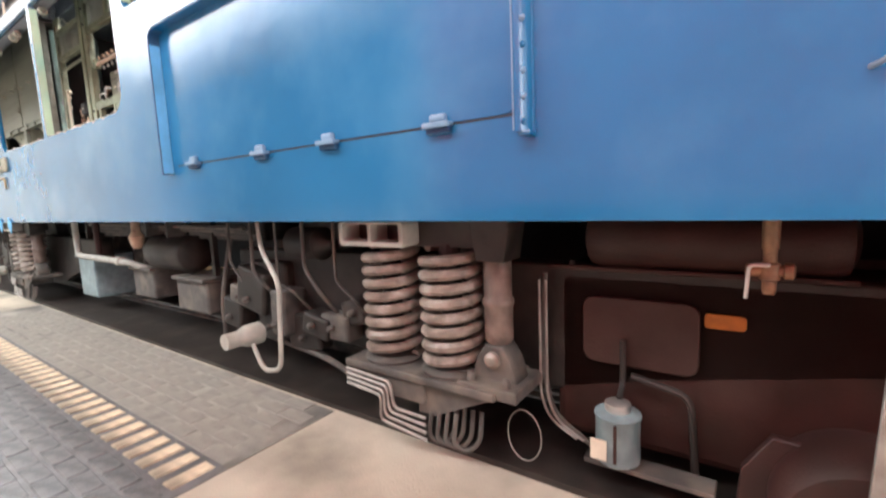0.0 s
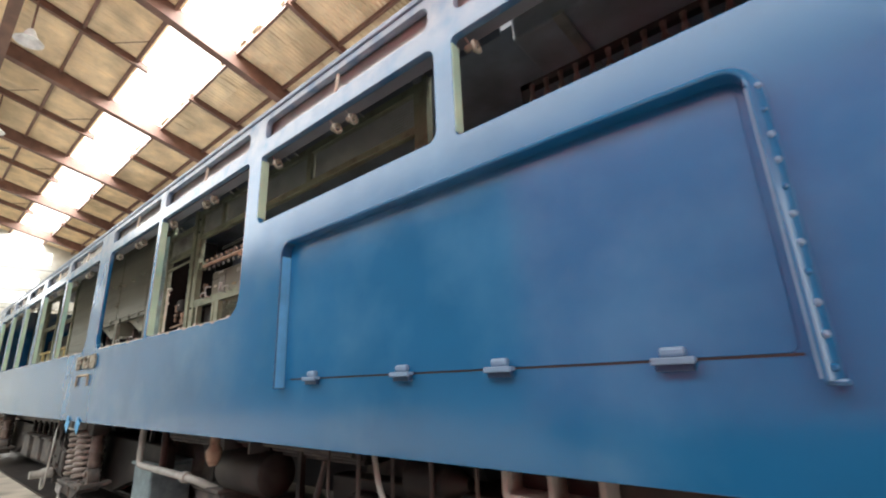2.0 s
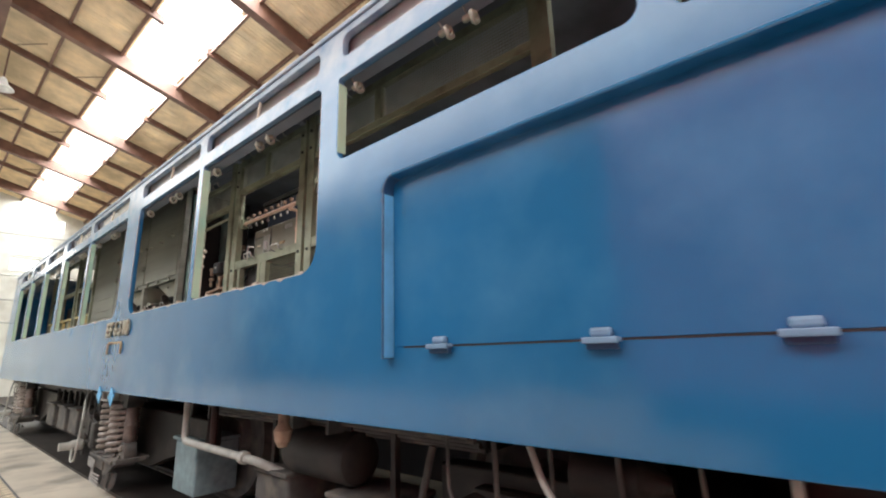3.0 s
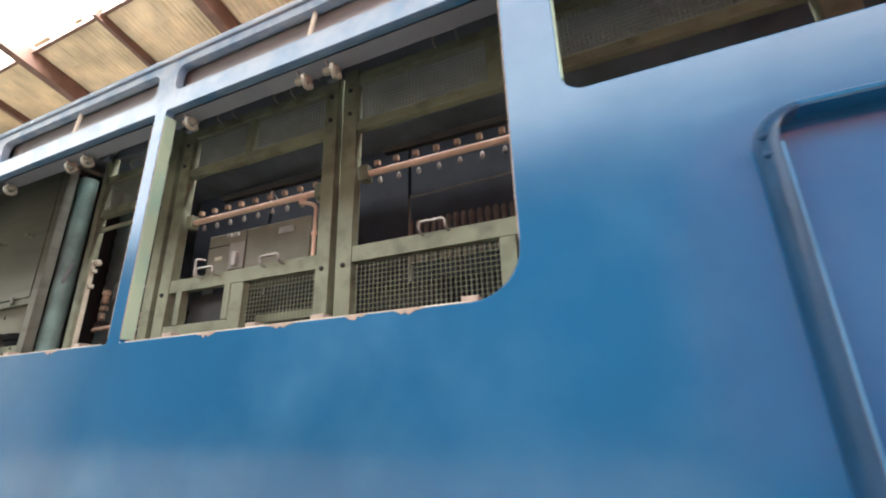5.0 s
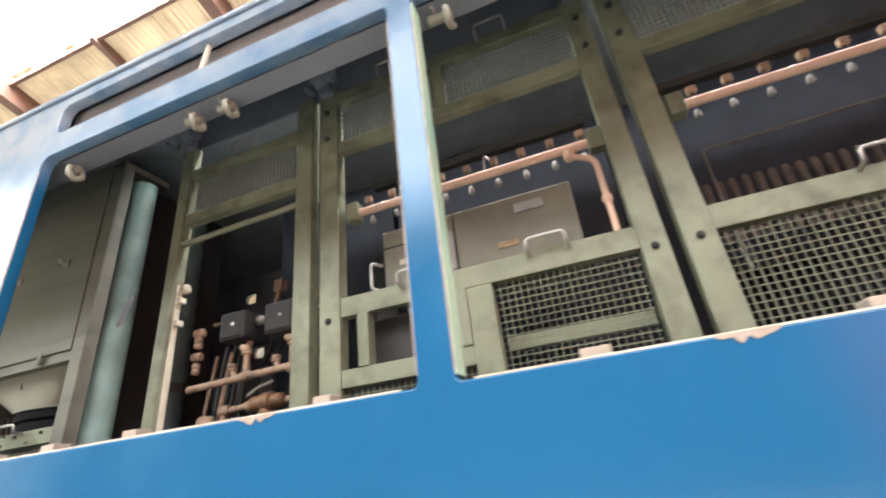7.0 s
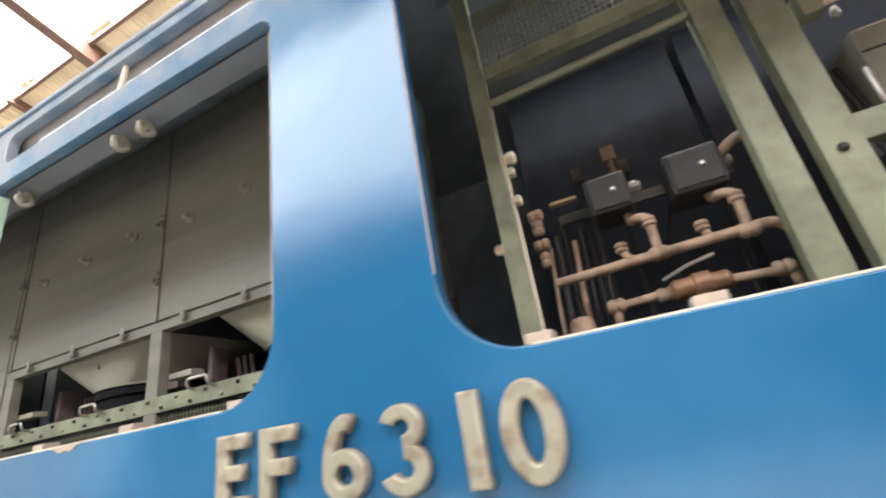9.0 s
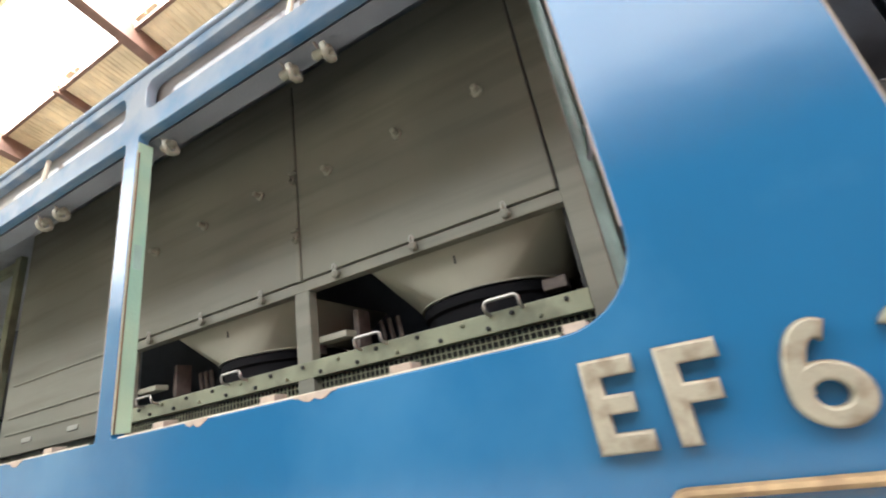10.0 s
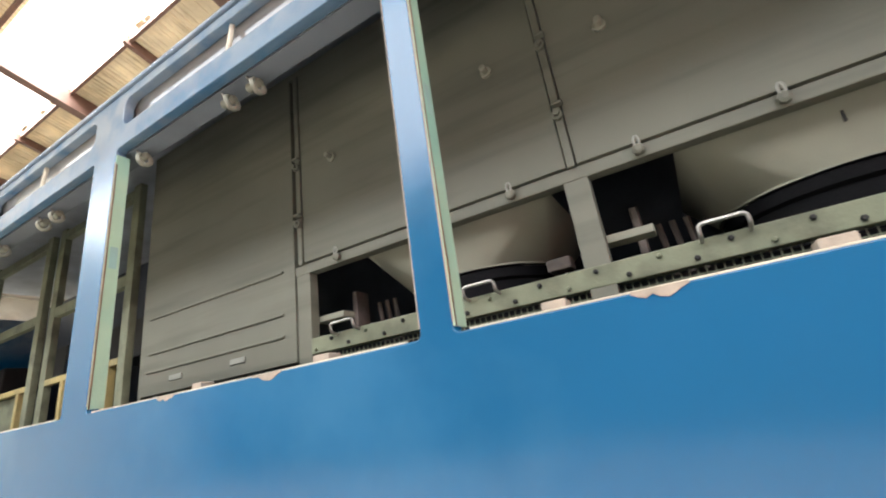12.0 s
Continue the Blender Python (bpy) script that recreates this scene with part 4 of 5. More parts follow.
# turquoise risers beside the bay
t = thing("ventilation_riser", "turquoise painted vertical ventilation pipe", "pipe", "risers")
part("pipe", rod((-7.757, 2.21, 1.22), (-7.757, 2.21, 3.6), 0.072, 20), TURQ, t, "", True)
part("clip", tube(B(), bend([(-7.72, 2.18, 2.62), (-7.68, 2.17, 2.66), (-7.67, 2.2, 2.78), (-7.71, 2.23, 2.84)], 0.02), 0.012, 8), CEILGREY, t)
t = thing("ventilation_riser", "dark turquoise corrugated riser beside the bay", "pipe", "risers")
part("pipe", lathe([(0.075 + 0.005 * math.sin(i * 1.6), 1.22 + 0.03 * i) for i in range(80)], 18, "z", (-7.74, 2.6, 0)), DARKTURQ, t, "", True)
part("collar", lathe([(0.09, 0), (0.09, 0.06)], 18, "z", (-7.74, 2.6, 2.3)), BOGIEGREY, t)

# fan cabinet of large grey sheets with chutes
t = thing("fan_cabinet", "grey-green sheet-metal fan cabinet with air chutes and a mesh plinth", "fan cabinet")
bar(t, "post", -7.82, -7.73, 1.22, 3.7, YI - 0.01, YI + 0.06, PANEL)
for x in (-9.09, -10.47):
    bar(t, "post", x - 0.045, x + 0.045, 1.22, 2.455, YI - 0.004, YI + 0.05, PANEL)
bar(t, "rail", -10.52, -7.82, 2.45, 2.5, YI - 0.006, YI + 0.05, PANEL)
bar(t, "rail", -10.43, -7.82, 2.05, 2.125, YI - 0.006, YI + 0.05, OLIVE)
for a, b in ((-9.07, -7.83), (-10.45, -9.11)):
    p = part("sheet_panel", boxm(a, b, YI - 0.012, YI + 0.02, 2.508, 3.66, bev=0.003), PANEL, t, "large grey-green sheet panel")
    n = 3
    for k in range(n):
        x = a + (b - a) * (k + 0.5) / n
        part("panel_bolt", lathe([(0.026, 0), (0.026, 0.012), (0.015, 0.014), (0.015, 0.045), (0.01, 0.05)], 10, "y", (x, YI - 0.012, 3.02 + 0.02 * k)), CHUTE, p)
        l = part("hook_latch", lathe([(0.02, 0), (0.02, 0.02), (0.01, 0.025)], 8, "y", (x, YI - 0.012, 2.475)), PANEL, p)
        part("latch_ring", tube(B(), [(x + 0.009 * math.cos(q), YI - 0.03, 2.502 + 0.021 * math.sin(q)) for q in [2 * math.pi * i / 10 for i in range(10)]], 0.005, 6, True), GREYPAINT, l)
part("joint_strip", boxm(-9.105, -9.075, YI - 0.02, YI + 0.02, 2.5, 3.66, bev=0.004), PANEL, t)
part("joint_strip", boxm(-10.485, -10.455, YI - 0.02, YI + 0.02, 2.5, 3.66, bev=0.004), PANEL, t)
part("top_strip", boxm(-11.9, -7.73, YI - 0.01, YI + 0.3, 3.66, 3.7), PANEL, t)
for z in (2.72, 3.05):
    for x in (-9.09, -10.47):
        part("strip_bolt", lathe([(0.022, 0), (0.022, 0.016), (0.012, 0.018), (0.012, 0.034)], 8, "y", (x, YI - 0.02, z)), PANEL, t)
        part("strip_latch", boxm(x - 0.012, x + 0.03, YI - 0.05, YI - 0.02, z + 0.035, z + 0.05, bev=0.005), PANEL, t)
for k in range(26):
    x = -10.4 + 0.1 * k
    part("rail_bolt", lathe([(0.009, 0), (0.009, 0.008), (0.005, 0.012)], 6, "y", (x, YI - 0.006, 2.07 + 0.035 * (k % 2))), DARKBOX if k % 3 else OLIVE, t)
grille("wire_mesh", -10.43, -9.13, 1.6, 2.05, YI + 0.02, 0.024, t)
grille("wire_mesh", -9.05, -7.82, 1.6, 2.05, YI + 0.02, 0.024, t)
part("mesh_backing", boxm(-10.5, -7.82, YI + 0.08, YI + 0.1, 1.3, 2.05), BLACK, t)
for x in (-10.2, -9.52, -8.71, -8.12):
    handle(t, x, 2.115, 0.065, 0.045)
for a, b in ((-8.98, -7.9), (-10.36, -9.2)):
    cx, cy, cz, rr = a + 0.68, YI + 0.48, 2.275, 0.375
    bm = B()
    n = 48
    low = [bm.verts.new((cx + rr * math.cos(2 * math.pi * i / n), cy + rr * math.sin(2 * math.pi * i / n), cz)) for i in range(n)]
    lip = [bm.verts.new((cx + rr * math.cos(2 * math.pi * i / n), cy + rr * math.sin(2 * math.pi * i / n), cz - 0.008)) for i in range(n)]
    top = [bm.verts.new((cx + sx * 0.46, cy + sy * 0.43, 2.495)) for sx, sy in ((1, 1), (-1, 1), (-1, -1), (1, -1))]
    for i in range(n):
        q = ((i * 4) // n) % 4
        bm.faces.new((low[i], low[(i + 1) % n], top[q]))
        bm.faces.new((low[i], lip[i], lip[(i + 1) % n], low[(i + 1) % n]))
    for q in range(4):
        bm.faces.new((top[q - 1], top[q], low[q * n // 4]))
    c = part("air_chute", bm, CHUTE, t, "square-to-round sheet-metal air chute", True)
    part("chute_tab", boxm(cx - 0.02, cx - 0.012, cy - 0.41, cy - 0.4, 2.38, 2.42), DARKBOX, c)
    part("fan_drum", lathe([(0.2, 1.4), (rr - 0.03, 1.42), (rr - 0.03, 2.21), (rr - 0.012, 2.22), (rr - 0.012, 2.262), (rr - 0.03, 2.264)], 40, "z", (cx, cy, 0)), SOOT, t, "black fan drum", True)
    for k in range(3):
        part("fan_strut", tube(B(), [(a + 0.12 + 0.05 * k, YI + 0.35, 2.0), (a + 0.1 + 0.05 * k, YI + 0.32, 2.3)], 0.012, 6), DARKBROWN, t)
    part("bracket", boxm(a - 0.09, a + 0.09, YI + 0.052, YI + 0.13, 2.205, 2.235, bev=0.004), CHUTE, t, "pale grey angle bracket")
    part("bracket", boxm(a + 0.02, a + 0.05, YI + 0.2, YI + 0.3, 2.12, 2.36, bev=0.006), DARKBROWN, t)
    part("bracket", boxm(b - 0.12, b - 0.02, YI + 0.22, YI + 0.3, 2.2, 2.25, bev=0.006), DARKBROWN, t)
# blank end section with pressed ridges
p = part("sheet_panel", boxm(-11.86, -10.52, YI - 0.012, YI + 0.02, 2.03, 3.66, bev=0.003), PANEL, t, "grey-green end panel with pressed ridges")
for z in (2.27, 2.16, 2.49):
    part("ridge", boxm(-11.8, -10.6, YI - 0.022, YI - 0.01, z, z + 0.012, bev=0.003), PANEL, p)
for x in (-11.5, -10.95):
    part("finger_grip", boxm(x - 0.06, x + 0.06, YI - 0.02, YI - 0.01, 2.09, 2.12, bev=0.004), GREYPAINT, p)
grille("wire_mesh", -11.86, -10.52, 1.6, 2.03, YI + 0.02, 0.024, t)
bar(t, "post", -11.9, -11.86, 1.22, 3.7, YI - 0.01, YI + 0.06, PANEL)
# dark sheet added to hide the riser behind the end post
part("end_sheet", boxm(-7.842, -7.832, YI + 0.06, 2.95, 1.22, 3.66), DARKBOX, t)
back(t, -11.9, -7.88)

# lockers further along
for x in (-13.35, -14.75, -16.1):
    t = thing("equipment_locker", "olive green equipment locker frame with yellowish rails", "equipment locker", "lockers along the corridor")
    for x0, x1 in ((x, x + 0.09), (x + 1.15, x + 1.24)):
        bar(t, "post", x0, x1, 1.22, 3.6)
    for z0, z1 in ((2.82, 2.9), (3.5, 3.57)):
        bar(t, "rail", x + 0.09, x + 1.15, z0, z1)
    bar(t, "yellow_rail", x + 0.09, x + 1.15, 2.285, 2.33, m=YELLOW)
    for k in (0.35, 0.99):
        bar(t, "yellow_stile", x + k, x + k + 0.05, 1.3, 2.285, m=YELLOW)
    part("lower_door", boxm(x + 0.4, x + 0.99, YI + 0.06, YI + 0.08, 1.3, 2.285, bev=0.004), OLIVE, t)
    part("inner_case", boxm(x + 0.3, x + 1.0, YI + 0.3, YI + 0.6, 2.4, 2.7, bev=0.01), DARKBOX, t)
    back(t, x, x + 1.24)
t = thing("vertical_pipe", "olive green vertical pipe between lockers", "pipe")
part("pipe", rod((-12.02, 2.4, 1.22), (-12.02, 2.4, 3.6), 0.045, 14), OLIVE, t, "", True)

# ---------- running gear ----------
def helix(cx, cy, z0, z1, r, w, turns, seg=18):
    n = int(turns * seg)
    return tube(B(), [(cx + r * math.cos(2 * math.pi * i / seg), cy + r * math.sin(2 * math.pi * i / seg), z0 + (z1 - z0) * i / n) for i in range(n + 1)], w, 8)
def bogie(cx):
    t = thing("bogie", "oily brown bogie with dusty coil springs and pipes", "bogie", "bogies under the body", (cx, 0, 0))
    def pt(name, bm, m, label="", smooth=False, parent=None):
        return part(name, bm, m, parent or t, label, smooth)
    pt("side_frame", plate([[(-1.9, 0.62), (-1.5, 0.35), (-0.5, 0.28), (0.5, 0.28), (1.0, 0.42), (1.9, 0.62), (1.9, 0.86), (0.7, 0.88), (-0.7, 0.88), (-1.9, 0.86)]], 1.86, 2.0, 0.012), BOGIE)
    pt("back_frame", boxm(-2.1, 2.1, 3.5, 3.7, 0.3, 0.85, bev=0.02), BOGIE)
    pt("cross_beam", boxm(-0.35, 0.35, 1.86, 3.6, 0.4, 0.75, bev=0.02), BOGIE)
    for k, x in enumerate((-0.18, 0.18)):
        s = pt("coil_spring", helix(x, 1.66, 0.42, 0.965, 0.126, 0.0245, 8.5), SPRING, "dusty brown coil spring", True)
        pt("spring_seat", lathe([(0.15, 0.395), (0.155, 0.41), (0.12, 0.425)], 24, "z", (x, 1.66, 0)), BOGIEGREY, parent=s)
        pt("spring_core", rod((x, 1.66, 0.4), (x, 1.66, 0.98), 0.05, 12), BOGIE, parent=s)
    br = pt("spring_bracket", plate([rrect(-0.37, 0.04, 0.975, 1.09, (0.02,) * 4), rrect(-0.345, -0.175, 0.998, 1.08, (0.012,) * 4), rrect(-0.155, 0.015, 0.998, 1.08, (0.012,) * 4)], 1.5, 1.62, 0.004), GREYPAINT, "grey cast bracket over the springs")
    pt("bracket_back", boxm(-0.36, 0.36, 1.62, 1.8, 0.97, 1.09), BOGIE, parent=br)
    pl = pt("spring_plank", boxm(-0.39, 0.47, 1.5, 1.86, 0.355, 0.395, bev=0.01), BOGIEGREY, "dusty steel plank under the springs")
    pt("plank_side", boxm(-0.37, 0.1, 1.52, 1.84, 0.25, 0.355, bev=0.01), BOGIEGREY, parent=pl)
    pt("plank_gusset", plate([[(0.05, 0.355), (0.46, 0.355), (0.14, 0.2), (0.05, 0.2)]], 1.54, 1.57, 0.003), BOGIEGREY, parent=pl)
    d = pt("damper", lathe([(0.05, 0.56), (0.062, 0.58), (0.062, 0.72), (0.068, 0.73), (0.068, 0.75), (0.06, 0.76), (0.06, 0.92), (0.05, 0.95), (0.05, 1.07)], 20, "z", (0.42, 1.66, 0)), DAMPER, "rusty hydraulic damper", True)
    pt("damper_foot", plate([[(0.31, 0.395), (0.53, 0.395), (0.5, 0.5), (0.46, 0.56), (0.38, 0.56), (0.34, 0.5)]], 1.6, 1.72, 0.006), BOGIEGREY, parent=d)
    pt("damper_pin", lathe([(0.035, 0), (0.035, 0.02), (0.02, 0.03)], 12, "y", (0.42, 1.6, 0.5)), SPRING, parent=d)
    pt("damper_yoke", plate([[(0.33, 1.1), (0.52, 1.1), (0.49, 0.92), (0.36, 0.92)]], 1.58, 1.74, 0.006), BOGIE, parent=d)
    pt("foot_plate", boxm(0.28, 0.56, 1.52, 1.8, 0.36, 0.41, bev=0.008), BOGIEGREY, parent=d)
    for x in (0.33, 0.5):
        pt("foot_bolt", lathe([(0.02, 0), (0.02, 0.02), (0.012, 0.035)], 6, "z", (x, 1.56, 0.41)), BOGIEGREY, parent=d)
    for k in range(4):
        z = 0.345 - 0.026 * k
        pt("brake_pipe", tube(B(), bend([(-0.38, 1.5, z), (-0.08 - 0.02 * k, 1.49, z - 0.01), (-0.04 - 0.03 * k, 1.47, z - 0.12), (0.12, 1.5, z - 0.14 - 0.01 * k)], 0.03), 0.008, 6), DULLPIPE, "thin steel brake pipe", True)
    for k in range(4):
        x = 0.12 + 0.045 * k
        pt("hose_loop", tube(B(), bend([(x, 1.55, 0.24), (x - 0.01, 1.53, 0.1), (x + 0.05, 1.55, 0.07), (x + 0.1, 1.58, 0.12), (x + 0.1, 1.6, 0.25)], 0.04), 0.011, 8), BOGIEGREY, "", True)
    for x in (-1.45, 1.75):
        w = pt("wheel", lathe([(0.55, -0.07), (0.58, -0.06), (0.56, -0.03), (0.55, 0.06), (0.5, 0.06), (0.46, 0.02), (0.2, 0.0), (0.16, 0.07), (0.1, 0.07)], 40, "y", (x, 2.27, 0.66)), BOGIEGREY, "worn steel wheel", True)
        pt("axle", rod((x, 2.2, 0.66), (x, 3.5, 0.66), 0.08, 16), BOGIE, parent=w)
        if x < 0:
          pt("axle_box", boxm(x - 0.2, x + 0.2, 1.78, 2.1, 0.4, 0.8, bev=0.03), BOGIE, parent=w)
    m = pt("motor_case", boxm(-1.15, -0.55, 2.0, 2.6, 0.3, 0.85, bev=0.05), BOGIE)
    c = pt("sensor_cap", lathe([(0.045, -0.02), (0.07, 0.0), (0.07, 0.1), (0.05, 0.14), (0.05, 0.24)], 20, "y", (-1.33, 1.62, 0.36)), GREYPAINT, "pale round cap on the axle end", True)
    pt("sensor_lead", tube(B(), bend([(-1.22, 1.5, 0.33), (-1.08, 1.47, 0.2), (-0.9, 1.47, 0.24), (-0.9, 1.5, 0.74), (-1.12, 1.55, 0.92), (-1.22, 1.6, 1.1)], 0.07), 0.014, 8), GREYPAINT, "grey bent conduit", True)
    for k in range(9):
        x = -1.85 + 0.16 * k
        w, d, z0 = 0.07 + 0.1 * random.random(), 0.1 * random.random(), 0.22 + 0.3 * random.random()
        bm = boxm(-w, w, 1.66 + d, 1.86, z0, z0 + 0.12 + 0.2 * random.random(), bev=0.02)
        bm.transform(Matrix.Translation((x, 0, 0)) @ Matrix.Translation((0, 1.8, z0)) @ Matrix.Rotation(random.uniform(-0.25, 0.25), 4, "Y") @ Matrix.Translation((0, -1.8, -z0)))
        b = pt("brake_rigging", bm, BOGIEGREY if k % 3 == 1 else BOGIE)
        pt("rigging_bolt", lathe([(0.022, 0), (0.022, 0.02), (0.012, 0.04)], 8, "y", (x, 1.655 + d, z0 + 0.08)), BOGIEGREY, parent=b)
    for k in range(5):
        x = -1.7 + 0.27 * k
        pt("air_pipe", tube(B(), bend([(x, 1.68, 1.08), (x + 0.02, 1.66, 0.8 - 0.06 * (k % 3)), (x + 0.12, 1.68, 0.66), (x + 0.14, 1.8, 0.5)], 0.05), 0.009 + 0.003 * (k % 2), 8), BOGIEGREY, "", True)
    pt("brake_cylinder", lathe([(0.05, -0.16), (0.1, -0.14), (0.1, 0.12), (0.07, 0.14), (0.03, 0.22)], 20, "x", (-0.95, 1.78, 0.94)), BOGIE, "oily black brake cylinder", True)
    pt("sand_pipe", tube(B(), bend([(-1.9, 1.8, 0.95), (-2.0, 1.75, 0.5), (-2.1, 1.8, 0.12)], 0.1), 0.02, 8), BOGIEGREY, "", True)
    pt("pull_rod", tube(B(), bend([(-2.0, 1.8, 0.3), (-0.9, 1.78, 0.22), (-0.45, 1.75, 0.12)], 0.1), 0.02, 8), BOGIEGREY, "", True)
    return t
bg = bogie(-1.275)
for x in (-7.95, -14.4):
    copy_thing(bg, pose(x, 0, 0))

# brown side casing with covers beside the first bogie
t = thing("traction_casing", "dark red-brown casing with an orange plate under the body", "casing")
part("casing", boxm(-0.68, 0.55, 1.86, 2.2, 0.12, 0.87, bev=0.04), MAROON, t)
part("upper_beam", boxm(-0.62, 0.9, 2.16, 2.4, 0.9, 1.09, bev=0.03), SOOT, t)
part("cross_tank", lathe([(0.06, -0.42), (0.11, -0.4), (0.125, -0.36), (0.125, 0.36), (0.11, 0.4), (0.06, 0.42)], 28, "x", (-0.12, 1.9, 1.0)), MAROON, t, "dark brown cylinder over the casing", True)
part("casing_ledge", boxm(-0.7, 0.3, 1.82, 1.88, 0.865, 0.885, bev=0.006), MAROON, t)
for x in (-0.6, -0.3, 0.1):
    part("ledge_bolt", lathe([(0.012, 0), (0.012, 0.012), (0.007, 0.018)], 6, "z", (x, 1.85, 0.885)), BOGIEGREY, t)
for x in (-0.72, -0.69):
    part("guide_rod", tube(B(), bend([(x, 1.78, 0.82), (x, 1.78, 0.3), (x + 0.04, 1.78, 0.2), (x + 0.16, 1.78, 0.14)], 0.06), 0.006, 6), DULLPIPE, t, "", True)
part("motor_nose", lathe([(0.1, -0.16), (0.2, -0.14), (0.23, -0.08), (0.23, 0.12), (0.2, 0.16)], 30, "y", (0.32, 1.7, 0.2)), REDOX, t, "dark red-brown round motor end", True)
for q in range(6):
    part("nose_bolt", lathe([(0.012, 0), (0.012, 0.012), (0.007, 0.018)], 6, "y", (0.32 + 0.19 * math.cos(q * 1.047), 1.56, 0.2 + 0.19 * math.sin(q * 1.047))), BOGIEGREY, t)
part("cover", plate([rrect(-0.55, -0.12, 0.48, 0.76, (0.05,) * 4)], 1.83, 1.86, 0.006), MAROON, t, "rounded cover plate")
part("cover_edge", tube(B(), bend([(-0.7, 1.8, 0.85), (-0.72, 1.8, 0.5), (-0.68, 1.8, 0.22), (-0.5, 1.8, 0.12)], 0.1), 0.012, 8), BOGIEGREY, t)
part("conduit", tube(B(), bend([(-0.35, 1.8, 0.46), (-0.14, 1.8, 0.42), (-0.12, 1.8, 0.1)], 0.06), 0.014, 8), BOGIE, t)
part("orange_plate", plate([rrect(-0.11, 0.02, 0.675, 0.73, (0.015,) * 4)], 1.845, 1.858, 0.003), ORANGE, t, "orange painted plate")
part("lower_guard", plate([[(0.0, 0.03), (0.5, 0.03), (0.5, 0.36), (0.1, 0.38), (0.02, 0.25)]], 1.7, 1.74, 0.006), REDOX, t)
part("disc", lathe([(0.42, 0), (0.45, 0.02), (0.45, 0.06), (0.40, 0.07), (0.38, 0.03), (0.15, 0.03), (0.12, 0.1), (0.05, 0.1)], 40, "y", (0.86, 1.84, 0.62)), MAROON, t, "", True)
part("hoop", tube(B(), [(-0.72 + 0.075 * math.cos(q), 1.6, 0.2 + 0.11 * math.sin(q)) for q in [2 * math.pi * i / 18 for i in range(18)]], 0.003, 6, True), DULLPIPE, t)
t = thing("cab_step", "pale dusty steel cab step hung under the body", "step")
for x in (0.3, 0.78):
    part("stringer", plate([[(x - 0.025, 0.2), (x + 0.05, 0.2), (x + 0.05, 0.74), (x, 0.74)]], 1.43, 1.45, 0.003), DULLPIPE, t)
    part("hanger", boxm(x + 0.01, x + 0.04, 1.455, 1.47, 0.4, 1.115), BOGIE, t)
for z in (0.25, 0.52):
    part("tread", boxm(0.35, 0.755, 1.4, 1.56, z, z + 0.02, bev=0.004), BOGIEGREY, t)
t = thing("isolating_cock", "brass isolating cock hanging under the body", "valve")
CX, CY = 0.07, 1.6
part("cock_body", lathe([(0.014, 0.87), (0.018, 0.88), (0.018, 0.91), (0.026, 0.915), (0.026, 0.96), (0.018, 0.965), (0.018, 1.0), (0.022, 1.005), (0.022, 1.1)], 14, "z", (CX, CY, 0)), COPPER, t, "", True)
part("cock_outlet", lathe([(0.012, -0.06), (0.02, -0.055), (0.02, -0.03), (0.016, -0.02), (0.016, 0.03), (0.024, 0.035), (0.024, 0.055), (0.014, 0.06)], 12, "x", (CX, CY, 0.94)), COPPER, t, "", True)
part("lever", tube(B(), bend([(CX, CY - 0.03, 0.96), (CX - 0.05, CY - 0.035, 0.96), (CX - 0.055, CY - 0.035, 0.86)], 0.015), 0.006, 8), STEEL, t)
t = thing("oil_can", "blue-grey tin canister with a screw cap hung at the bogie", "canister")
part("can", lathe([(0.07, 0.14), (0.082, 0.15), (0.082, 0.32), (0.086, 0.325), (0.086, 0.335), (0.05, 0.345)], 24, "z", (-0.38, 1.72, 0)), CANBLUE, t, "", True)
part("cap", lathe([(0.045, 0.345), (0.048, 0.35), (0.048, 0.375), (0.03, 0.38)], 20, "z", (-0.38, 1.72, 0)), STEEL, t, "", True)
part("label", boxm(-0.46, -0.40, 1.634, 1.64, 0.17, 0.25), CREAM, t)
part("label", boxm(-0.375, -0.365, 1.632, 1.64, 0.17, 0.32), MAROON, t)
part("hanger", tube(B(), bend([(-0.38, 1.8, 0.6), (-0.38, 1.8, 0.42), (-0.38, 1.74, 0.38)], 0.03), 0.012, 8), BOGIE, t)
part("tray", boxm(-0.5, -0.05, 1.68, 1.78, 0.115, 0.135, bev=0.004), BOGIEGREY, t)

# boxes, tank and pipes hung between the bogies
def hung_box(x0, x1, z0, z1, y, label, m=BOGIEGREY):
    t = thing("underfloor_box", label, "underfloor box", "boxes hung under the body")
    b = part("case", boxm(x0, x1, y, y + 0.4, z0, z1, bev=0.02), m, t)
    part("lid", boxm(x0 - 0.01, x1 + 0.01, y - 0.03, y + 0.4, z1, z1 + 0.03, bev=0.008), m, t)
    for x in (x0 + 0.05, x1 - 0.05):
        part("strap", boxm(x - 0.02, x + 0.02, y + 0.1, y + 0.14, z1 + 0.03, 1.12), BOGIE, t)
hung_box(-3.95, -3.45, 0.34, 0.6, 1.72, "dusty grey iron box hung under the body")
hung_box(-4.9, -4.45, 0.36, 0.62, 1.75, "dusty grey iron box hung under the body")
hung_box(-6.6, -6.1, 0.2, 0.66, 1.8, "blue-grey sheet box hung beside the springs", CANBLUE)
t = thing("air_reservoir", "dark cylindrical air reservoir hung under the body", "reservoir")
